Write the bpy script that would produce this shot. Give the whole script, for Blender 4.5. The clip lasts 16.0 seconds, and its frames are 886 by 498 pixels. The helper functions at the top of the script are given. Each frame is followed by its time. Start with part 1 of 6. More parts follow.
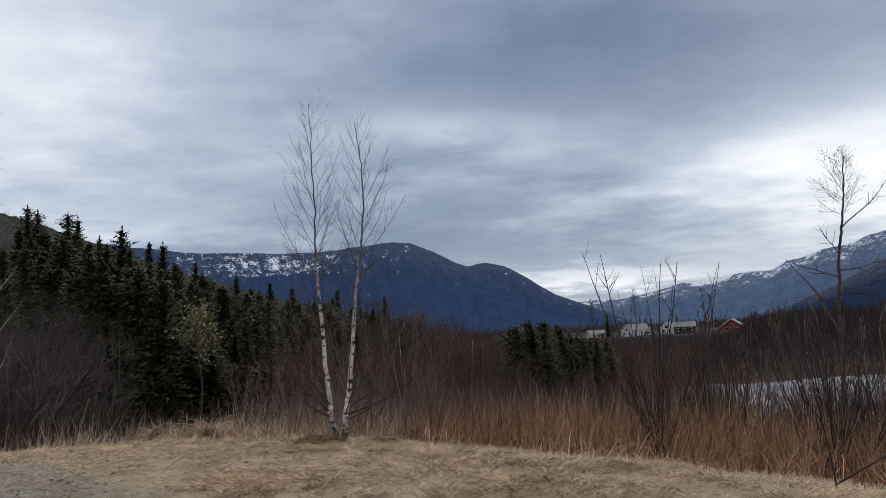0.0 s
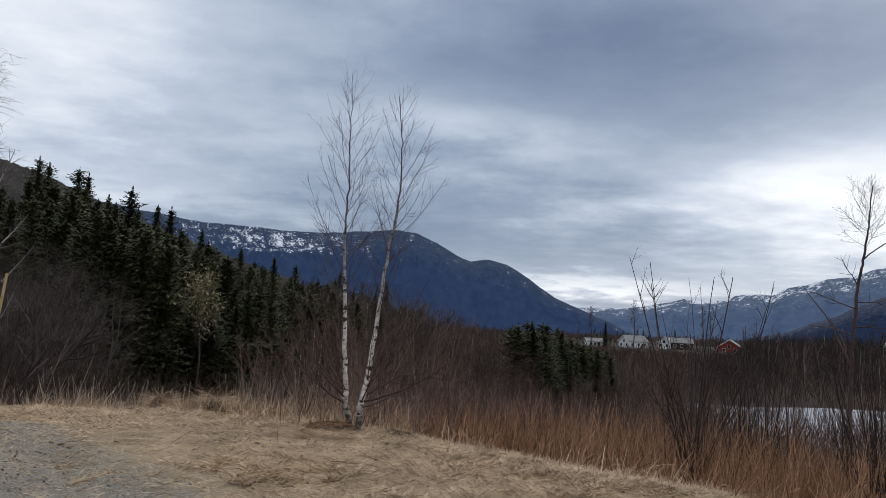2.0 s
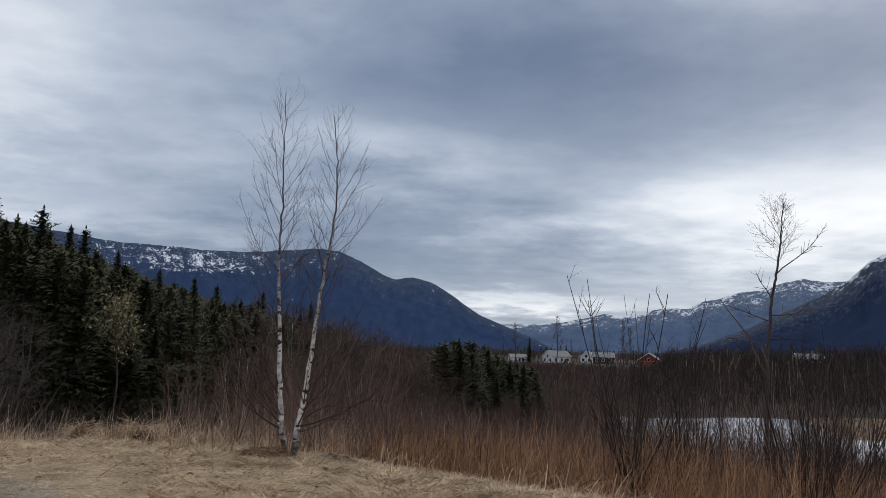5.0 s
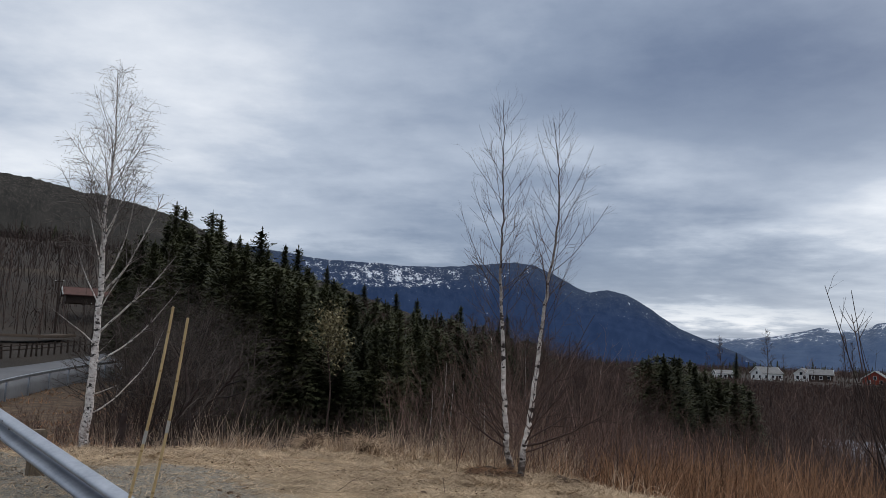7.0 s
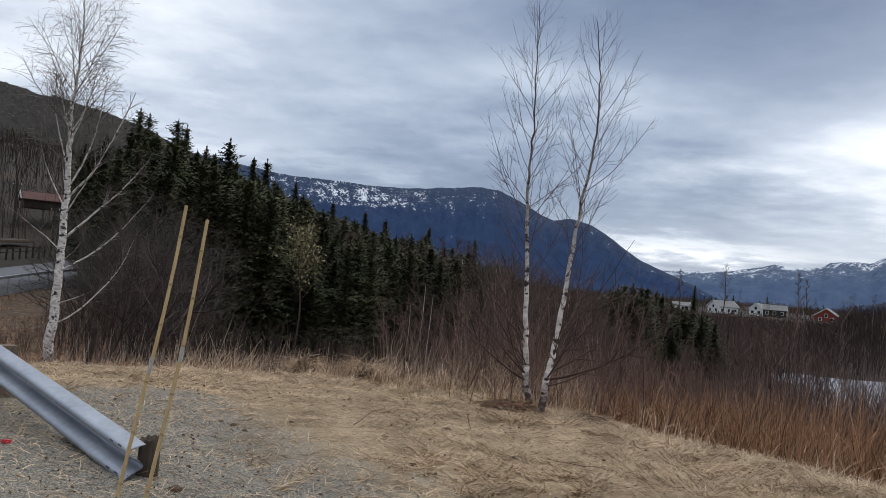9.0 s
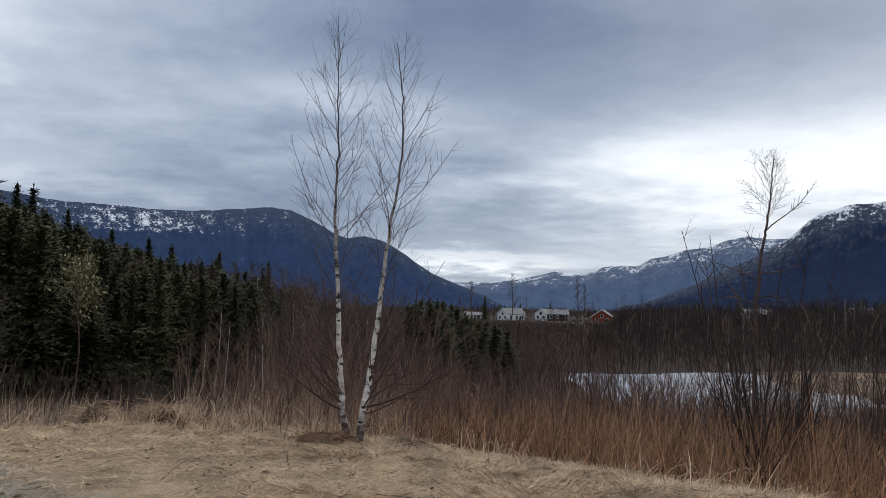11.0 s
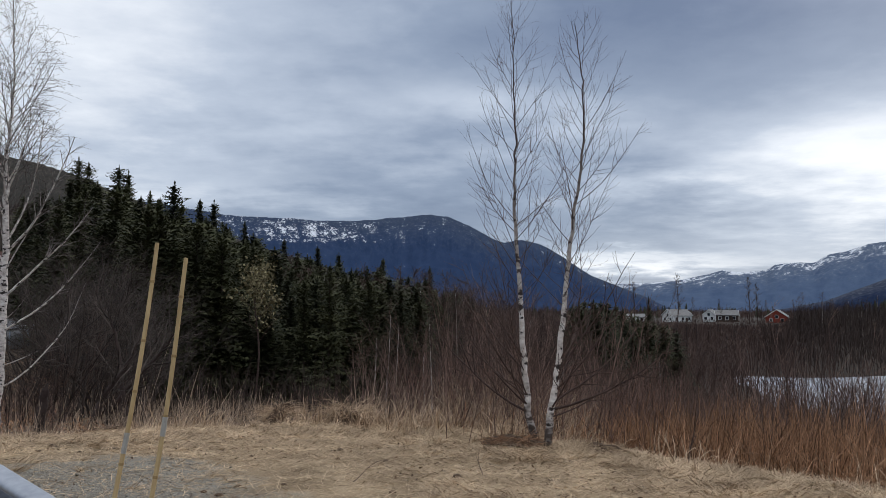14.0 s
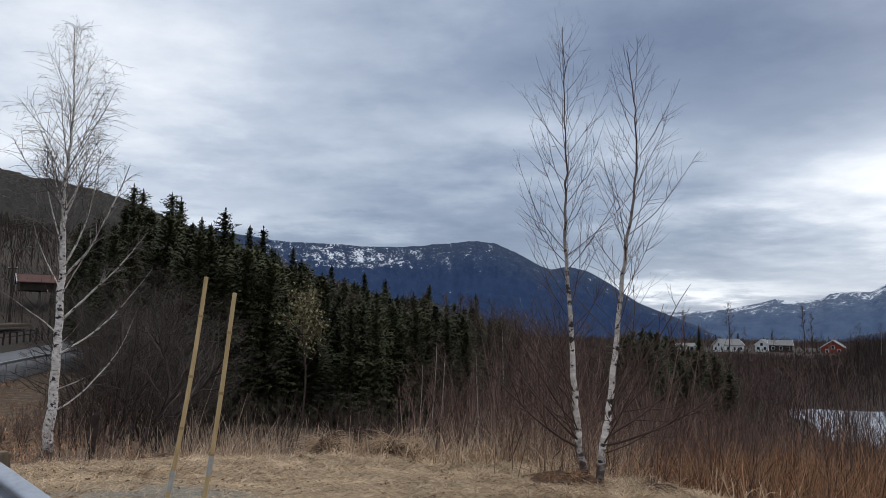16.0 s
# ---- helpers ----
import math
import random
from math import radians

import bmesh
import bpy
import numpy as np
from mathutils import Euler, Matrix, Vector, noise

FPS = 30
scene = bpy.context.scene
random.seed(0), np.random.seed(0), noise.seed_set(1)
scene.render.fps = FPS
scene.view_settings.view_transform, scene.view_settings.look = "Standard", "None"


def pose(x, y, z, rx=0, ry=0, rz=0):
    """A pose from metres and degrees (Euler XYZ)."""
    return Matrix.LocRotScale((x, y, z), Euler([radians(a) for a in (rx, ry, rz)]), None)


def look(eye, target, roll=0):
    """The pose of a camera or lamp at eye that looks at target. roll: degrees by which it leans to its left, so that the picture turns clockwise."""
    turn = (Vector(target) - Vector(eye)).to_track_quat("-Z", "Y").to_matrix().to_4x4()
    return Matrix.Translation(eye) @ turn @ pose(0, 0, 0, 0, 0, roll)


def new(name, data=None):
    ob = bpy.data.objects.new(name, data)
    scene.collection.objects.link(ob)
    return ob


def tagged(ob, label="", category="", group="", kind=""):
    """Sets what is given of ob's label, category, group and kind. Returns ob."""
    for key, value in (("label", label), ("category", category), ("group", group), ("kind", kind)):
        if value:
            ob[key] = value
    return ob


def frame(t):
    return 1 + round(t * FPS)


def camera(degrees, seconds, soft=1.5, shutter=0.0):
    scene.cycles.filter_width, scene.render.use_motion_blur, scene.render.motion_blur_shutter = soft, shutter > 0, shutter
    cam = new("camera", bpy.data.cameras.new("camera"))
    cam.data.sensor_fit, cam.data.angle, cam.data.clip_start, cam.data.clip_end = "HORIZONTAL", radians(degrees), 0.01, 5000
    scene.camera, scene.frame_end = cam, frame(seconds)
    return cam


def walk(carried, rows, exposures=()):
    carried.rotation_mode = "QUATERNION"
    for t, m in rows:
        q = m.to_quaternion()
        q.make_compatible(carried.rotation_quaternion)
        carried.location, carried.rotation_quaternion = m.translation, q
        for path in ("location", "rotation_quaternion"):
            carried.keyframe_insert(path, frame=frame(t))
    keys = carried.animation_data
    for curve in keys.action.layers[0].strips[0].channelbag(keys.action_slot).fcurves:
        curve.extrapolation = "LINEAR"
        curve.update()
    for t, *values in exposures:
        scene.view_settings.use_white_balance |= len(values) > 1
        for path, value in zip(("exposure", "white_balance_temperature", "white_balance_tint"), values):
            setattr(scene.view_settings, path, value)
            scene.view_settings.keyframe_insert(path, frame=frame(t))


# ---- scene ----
cam = camera(57.0, 16.0, soft=0.6)
PATH = [
    (0, (1.679, -3.118, 1.445), (1.663, -1.129, 1.652), -2.9),
    (0.5, (1.417, -2.741, 1.432), (1.372, -0.749, 1.612), 2.4),
    (1, (1.26, -2.571, 1.445), (1.208, -0.58, 1.623), 3.0),
    (1.5, (1.214, -2.498, 1.453), (1.152, -0.507, 1.632), 3.5),
    (2, (1.244, -2.531, 1.45), (1.217, -0.54, 1.639), 2.8),
    (2.5, (1.28, -2.551, 1.453), (1.466, -0.569, 1.645), 1.8),
    (3, (1.259, -2.535, 1.459), (1.541, -0.565, 1.656), 1.6),
    (3.2, (1.261, -2.52, 1.449), (1.553, -0.552, 1.647), 1.5),
    (5.3, (1.003, -2.398, 1.486), (1.083, -0.416, 1.74), 2.0),
    (5.5, (0.953, -2.344, 1.496), (0.965, -0.361, 1.76), 2.5),
    (6, (0.844, -2.297, 1.494), (0.694, -0.322, 1.768), 3.8),
    (6.5, (0.765, -2.184, 1.513), (0.474, -0.222, 1.769), 2.4),
    (7, (0.659, -2.006, 1.497), (0.346, -0.047, 1.753), 2.3),
    (7.5, (0.539, -1.83, 1.493), (0.206, 0.128, 1.726), 2.4),
    (8, (0.343, -1.618, 1.49), (0.012, 0.346, 1.668), 2.2),
    (8.5, (0.102, -1.306, 1.479), (-0.158, 0.673, 1.599), 4.3),
    (9, (-0.143, -1.022, 1.461), (-0.363, 0.964, 1.533), 4.6),
    (9.5, (-0.259, -0.861, 1.491), (-0.457, 1.127, 1.582), 5.9),
    (10, (-0.25, -0.82, 1.538), (-0.254, 1.176, 1.661), 5.0),
    (10.2, (-0.262, -0.915, 1.565), (-0.086, 1.073, 1.697), 4.2),
    (12.3, (-0.437, -0.479, 1.487), (-0.134, 1.492, 1.64), 0.1),
    (12.5, (-0.461, -0.444, 1.485), (-0.194, 1.532, 1.635), 0.4),
    (13, (-0.537, -0.332, 1.478), (-0.412, 1.659, 1.628), 0.4),
    (13.5, (-0.571, -0.319, 1.46), (-0.603, 1.676, 1.604), 0.6),
    (14, (-0.57, -0.326, 1.458), (-0.676, 1.666, 1.604), 0.3),
    (14.5, (-0.629, -0.263, 1.459), (-0.857, 1.719, 1.608), 0.1),
    (15, (-0.641, -0.234, 1.499), (-0.889, 1.744, 1.657), 1.4),
    (15.5, (-0.607, -0.219, 1.492), (-0.86, 1.757, 1.677), 1.2),
    (16, (-0.607, -0.222, 1.508), (-0.826, 1.755, 1.717), 0.9),
]
EXPOSURES = [(0, -0.1), (0.5, 0.03), (1, 0), (1.5, 0), (2, -0.05), (2.5, -0.1), (3, -0.18), (5.5, -0.2), (6, -0.22), (6.5, -0.2), (7, -0.16), (8, -0.14), (8.5, 0.05), (9, 0.1), (9.5, 0.05), (10, 0), (12.5, -0.08), (13, -0.08), (13.5, -0.04), (14.5, -0.02), (16, 0)]
walk(cam, [(t, look(eye, target, roll)) for t, eye, target, roll in PATH], EXPOSURES)

# ---- world, sun, exposure ----
def node(nt, kind, ins=None, **props):
    n = nt.nodes.new(kind)
    for k, v in props.items():
        setattr(n, k, v)
    for k, v in (ins or {}).items():
        if isinstance(v, bpy.types.NodeSocket):
            nt.links.new(v, n.inputs[k])
        else:
            n.inputs[k].default_value = v
    return n


def maths(nt, op, a, b=0.0, c=0.0):
    return node(nt, "ShaderNodeMath", {0: a, 1: b, 2: c}, operation=op).outputs[0]


def blend(nt, fac, a, b, how="MIX"):
    n = node(nt, "ShaderNodeMix", {0: fac, 6: a, 7: b}, data_type="RGBA", blend_type=how)
    return n.outputs[2]


def ramp(nt, fac, stops):
    n = node(nt, "ShaderNodeValToRGB", {0: fac})
    while len(n.color_ramp.elements) < len(stops):
        n.color_ramp.elements.new(0.5)
    for e, (p, c) in zip(n.color_ramp.elements, stops):
        e.position, e.color = p, (*c, 1) if len(c) == 3 else c
    return n.outputs[0]


def grey(v):
    return (v, v, v)


SUN_AZ, SUN_EL = radians(38), radians(32)
world = bpy.data.worlds.new("overcast")
scene.world = world
world.use_nodes = True
wt = world.node_tree
wt.nodes.clear()
w_dir = node(wt, "ShaderNodeTexCoord").outputs["Generated"]
w_sep = node(wt, "ShaderNodeSeparateXYZ", {0: w_dir})
wx, wy, wz = w_sep.outputs
w_el = maths(wt, "MULTIPLY", maths(wt, "ARCSINE", wz), 57.2958)
w_az = maths(wt, "MULTIPLY", maths(wt, "ARCTAN2", wx, wy), 57.2958)
w_lift = maths(wt, "ADD", maths(wt, "MAXIMUM", wz, 0.0), 0.11)
w_flat = node(wt, "ShaderNodeCombineXYZ", {0: maths(wt, "DIVIDE", wx, w_lift), 1: maths(wt, "DIVIDE", wy, w_lift), 2: 0.0}).outputs[0]
cloud_big = node(wt, "ShaderNodeTexNoise", {"Vector": w_flat, "Scale": 0.7, "Detail": 6.0, "Roughness": 0.55, "Distortion": 0.0}).outputs[0]
cloud_fine = node(wt, "ShaderNodeTexNoise", {"Vector": w_flat, "Scale": 1.9, "Detail": 7.0, "Roughness": 0.56, "Distortion": 0.0}).outputs[0]
cloud_puff = node(wt, "ShaderNodeTexNoise", {"Vector": w_flat, "Scale": 6.5, "Detail": 5.0, "Roughness": 0.6}).outputs[0]
w_az2 = maths(wt, "ADD", w_az, maths(wt, "MULTIPLY", maths(wt, "SUBTRACT", cloud_big, 0.5), 34.0))
w_el2 = maths(wt, "ADD", w_el, maths(wt, "MULTIPLY", maths(wt, "SUBTRACT", cloud_fine, 0.5), 5.0))


def cloud_bank(az, el, wide, high, az_in=None, el_in=None):
    """A soft bank of cloud round a bearing and a height, in degrees: 1 in its middle, 0 far off."""
    a = maths(wt, "DIVIDE", maths(wt, "SUBTRACT", az_in or w_az2, az), wide)
    e = maths(wt, "DIVIDE", maths(wt, "SUBTRACT", el_in or w_el2, el), high)
    return maths(wt, "EXPONENT", maths(wt, "MULTIPLY", maths(wt, "ADD", maths(wt, "MULTIPLY", a, a), maths(wt, "MULTIPLY", e, e)), -1.0))


def sum_of(*terms):
    out = None
    for value, weight in terms:
        out = maths(wt, "MULTIPLY_ADD", value, weight, out if out is not None else 0.0)
    return out


w_light = sum_of(
    (cloud_big, 0.22), (cloud_fine, 0.40), (cloud_puff, 0.16),
    (cloud_bank(35, 9.5, 17, 5.0), 0.40),
    (cloud_bank(21, 10.8, 6, 1.4), 0.12),
    (cloud_bank(14, 8.8, 5, 1.5), 0.17),
    (cloud_bank(-33, 17, 16, 9), 0.28),
    (cloud_bank(-40, 10, 9, 2.5), 0.15),
    (cloud_bank(-18, 8.0, 12, 1.2), 0.13),
    (cloud_bank(1, 14.2, 6, 1.7), 0.20),
    (cloud_bank(9, 3.3, 9, 0.8, w_az, w_el2), 0.30),
    (cloud_bank(13, 19.5, 18, 5.5), -0.31),
    (cloud_bank(-2, 7.5, 16, 3.2), -0.19),
    (maths(wt, "MAXIMUM", maths(wt, "SUBTRACT", wz, 0.45), 0.0), 0.9), (cloud_puff, -0.06),
)
w_col = ramp(wt, w_light, [(0.02, (0.122, 0.165, 0.260)), (0.26, (0.232, 0.286, 0.386)), (0.47, (0.425, 0.483, 0.580)), (0.68, (0.75, 0.785, 0.84)), (0.9, (0.97, 0.975, 0.985))])
w_zenith = maths(wt, "ADD", 1.0, maths(wt, "MULTIPLY", maths(wt, "MAXIMUM", maths(wt, "SUBTRACT", wz, 0.45), 0.0), 0.8))
w_cloud = node(wt, "ShaderNodeVectorMath", {0: w_col, "Scale": w_zenith}, operation="SCALE").outputs[0]
w_sky = node(wt, "ShaderNodeTexSky", sky_type="NISHITA", sun_disc=False, sun_elevation=SUN_EL, sun_rotation=SUN_AZ)
w_blue = node(wt, "ShaderNodeVectorMath", {0: w_sky.outputs[0], "Scale": 0.10}, operation="SCALE").outputs[0]
w_mix = blend(wt, 0.94, w_blue, w_cloud)
w_bg = node(wt, "ShaderNodeBackground", {"Color": w_mix, "Strength": 1.27})
w_out = node(wt, "ShaderNodeOutputWorld", {0: w_bg.outputs[0]})

sun = new("sun", bpy.data.lights.new("sun", "SUN"))
sun.data.energy, sun.data.angle, sun.data.color = 0.6, radians(25), (1.0, 0.96, 0.9)
sun.matrix_world = look((0, 0, 0), (-math.sin(SUN_AZ) * math.cos(SUN_EL), -math.cos(SUN_AZ) * math.cos(SUN_EL), -math.sin(SUN_EL)))


# ---- materials ----
def material(name, rough=0.8, metal=0.0):
    m = bpy.data.materials.new(name)
    m.use_nodes = True
    nt = m.node_tree
    b = nt.nodes["Principled BSDF"]
    b.inputs["Roughness"].default_value, b.inputs["Metallic"].default_value = rough, metal
    b.inputs["Specular IOR Level"].default_value = 0.25
    return m, nt, b


def coords(nt):
    return node(nt, "ShaderNodeTexCoord").outputs["Object"]


def noise_of(nt, scale, detail=4.0, rough=0.55, vec=None, stretch=None):
    vec = vec or coords(nt)
    if stretch:
        vec = node(nt, "ShaderNodeVectorMath", {0: vec, 1: stretch}, operation="MULTIPLY").outputs[0]
    return node(nt, "ShaderNodeTexNoise", {"Vector": vec, "Scale": scale, "Detail": detail, "Roughness": rough}).outputs[0]


def bump(nt, b, height, strength, distance):
    n = node(nt, "ShaderNodeBump", {"Height": height, "Strength": strength, "Distance": distance})
    nt.links.new(n.outputs[0], b.inputs["Normal"])


def speckled(name, dark, light, scale, rough=0.85, fine=8.0, relief=0.3, dist=0.01, stretch=None, metal=0.0, island=0.0):
    """A surface of two tones at two scales with fine relief; island: how far each loose piece differs from the next."""
    m, nt, b = material(name, rough, metal)
    big, small = noise_of(nt, scale, stretch=stretch), noise_of(nt, scale * fine, stretch=stretch)
    f = maths(nt, "ADD", maths(nt, "MULTIPLY", big, 0.6), maths(nt, "MULTIPLY", small, 0.4))
    if island:
        r = node(nt, "ShaderNodeNewGeometry").outputs["Random Per Island"]
        f = maths(nt, "ADD", f, maths(nt, "MULTIPLY", maths(nt, "SUBTRACT", r, 0.5), island))
    nt.links.new(ramp(nt, f, [(0.3, dark), (0.7, light)]), b.inputs["Base Color"])
    bump(nt, b, small, relief, dist)
    return m


def leafy(name, dark, light, spread=0.35, patch=0.7, own=0.55):
    """Foliage or straw: each piece has a tone of its own."""
    m, nt, b = material(name, 0.75)
    g = node(nt, "ShaderNodeNewGeometry").outputs["Random Per Island"]
    o = node(nt, "ShaderNodeObjectInfo").outputs["Random"]
    n = noise_of(nt, patch, 3.0)
    f = maths(nt, "ADD", maths(nt, "MULTIPLY", g, own), maths(nt, "MULTIPLY", n, 1.05 - own))
    f = maths(nt, "ADD", f, maths(nt, "MULTIPLY", maths(nt, "SUBTRACT", o, 0.5), spread))
    nt.links.new(ramp(nt, f, [(0.2, dark), (0.85, light)]), b.inputs["Base Color"])
    b.inputs["Specular IOR Level"].default_value = 0.15
    return m


def birch_bark(name, thin, full):
    """Birch bark: brown on shoots thinner than thin, white from full on (radii in decimetres)."""
    m, nt, b = material(name, 0.7)
    thick = node(nt, "ShaderNodeAttribute", attribute_name="thick").outputs["Fac"]
    c = coords(nt)
    bands = noise_of(nt, 9.0, 4.0, 0.6, c, (1.0, 1.0, 1.6))
    marks = noise_of(nt, 7.0, 3.0, 0.5, c, (1.2, 1.2, 1.9))
    white = ramp(nt, bands, [(0.30, (0.32, 0.27, 0.24)), (0.5, (0.62, 0.56, 0.51)), (0.7, (0.80, 0.76, 0.71))])
    black = ramp(nt, marks, [(0.57, grey(0.0)), (0.63, grey(1.0))])
    bark = blend(nt, black, white, (0.035, 0.028, 0.025, 1))
    twig = ramp(nt, bands, [(0.3, (0.035, 0.024, 0.022)), (0.7, (0.085, 0.058, 0.052))])
    old = node(nt, "ShaderNodeMapRange", {0: thick, 1: thin, 2: full}, clamp=True).outputs[0]
    foot = node(nt, "ShaderNodeSeparateXYZ", {0: c}).outputs[2]
    foot = maths(nt, "ADD", foot, maths(nt, "MULTIPLY", maths(nt, "SUBTRACT", marks, 0.5), 1.5))
    rough_foot = node(nt, "ShaderNodeMapRange", {0: foot, 1: 0.46, 2: 0.16}, clamp=True).outputs[0]
    bark = blend(nt, maths(nt, "MULTIPLY", rough_foot, 0.95), bark, (0.050, 0.033, 0.025, 1))
    nt.links.new(blend(nt, old, twig, bark), b.inputs["Base Color"])
    bump(nt, b, bands, 0.5, 0.006)
    return m


def ground_material():
    m, nt, b = material("ground", 0.95)
    c = coords(nt)
    s = node(nt, "ShaderNodeSeparateXYZ", {0: c})
    x, y, z = s.outputs
    big, mid = noise_of(nt, 0.35, 5.0, 0.6, c), noise_of(nt, 2.2, 5.0, 0.6, c)
    grit = node(nt, "ShaderNodeTexVoronoi", {"Vector": c, "Scale": 95.0}).outputs["Distance"]
    grit_tone = node(nt, "ShaderNodeTexVoronoi", {"Vector": c, "Scale": 95.0}).outputs["Color"]
    fine = noise_of(nt, 55.0, 3.0, 0.6, c)
    tone = node(nt, "ShaderNodeSeparateColor", {0: grit_tone}).outputs[0]
    gravel = ramp(nt, maths(nt, "ADD", maths(nt, "MULTIPLY", tone, 0.55), maths(nt, "MULTIPLY", mid, 0.5)), [(0.2, (0.10, 0.090, 0.074)), (0.5, (0.215, 0.196, 0.162)), (0.85, (0.35, 0.322, 0.270))])
    straw = ramp(nt, maths(nt, "ADD", maths(nt, "MULTIPLY", fine, 0.5), maths(nt, "MULTIPLY", mid, 0.5)), [(0.34, (0.10, 0.068, 0.040)), (0.5, (0.28, 0.205, 0.125)), (0.68, (0.50, 0.385, 0.25))])
    soil = ramp(nt, mid, [(0.3, (0.05, 0.034, 0.024)), (0.7, (0.15, 0.10, 0.065))])
    field = ramp(nt, mid, [(0.3, (0.045, 0.029, 0.019)), (0.52, (0.11, 0.072, 0.045)), (0.75, (0.22, 0.15, 0.092))])
    patchy = noise_of(nt, 0.05, 5.0, 0.6, c)
    wood_floor = ramp(nt, patchy, [(0.35, (0.022, 0.018, 0.014)), (0.6, (0.040, 0.029, 0.021)), (0.78, (0.08, 0.055, 0.035))])
    far_out = node(nt, "ShaderNodeMapRange", {0: node(nt, "ShaderNodeVectorMath", {0: c}, operation="LENGTH").outputs["Value"], 1: 45.0, 2: 75.0}, clamp=True).outputs[0]
    field = blend(nt, far_out, field, wood_floor)
    edge = maths(nt, "SUBTRACT", 3.0, maths(nt, "ADD", x, maths(nt, "MULTIPLY", y, 0.91)))
    edge = maths(nt, "SUBTRACT", edge, maths(nt, "MULTIPLY", node(nt, "ShaderNodeMapRange", {0: y, 1: 6.9, 2: 8.2}, clamp=True).outputs[0], 2.6))
    rail = maths(nt, "MULTIPLY_ADD", x, 0.808, maths(nt, "ADD", y, -1.94))
    rail = node(nt, "ShaderNodeMapRange", {0: rail, 1: 0.0, 2: 0.5}, clamp=True).outputs[0]
    west = node(nt, "ShaderNodeMapRange", {0: x, 1: -3.5, 2: -4.9}, clamp=True).outputs[0]
    edge = maths(nt, "SUBTRACT", edge, maths(nt, "MULTIPLY", maths(nt, "MULTIPLY", rail, west), 2.4))
    edge = maths(nt, "ADD", edge, maths(nt, "MULTIPLY", maths(nt, "SUBTRACT", big, 0.5), 3.4))
    edge = maths(nt, "ADD", edge, maths(nt, "MULTIPLY", maths(nt, "SUBTRACT", mid, 0.5), 3.0))
    near_mask = node(nt, "ShaderNodeMapRange", {0: edge, 1: -0.5, 2: 0.6}, clamp=True).outputs[0]
    base = blend(nt, near_mask, straw, gravel)
    bare = ramp(nt, maths(nt, "ADD", maths(nt, "MULTIPLY", mid, 0.7), maths(nt, "MULTIPLY", big, 0.3)), [(0.60, grey(0.0)), (0.72, grey(0.6))])
    base = blend(nt, bare, base, soil)
    low = node(nt, "ShaderNodeMapRange", {0: maths(nt, "ADD", z, maths(nt, "MULTIPLY", mid, 0.2)), 1: -0.15, 2: -0.55}, clamp=True).outputs[0]
    out = node(nt, "ShaderNodeMapRange", {0: node(nt, "ShaderNodeVectorMath", {0: c}, operation="LENGTH").outputs["Value"], 1: 11.0, 2: 15.0}, clamp=True).outputs[0]
    base = blend(nt, maths(nt, "MAXIMUM", low, out), base, field)
    nt.links.new(base, b.inputs["Base Color"])
    h = maths(nt, "ADD", maths(nt, "MULTIPLY", grit, near_mask), fine)
    bump(nt, b, h, 0.7, 0.02)
    return m


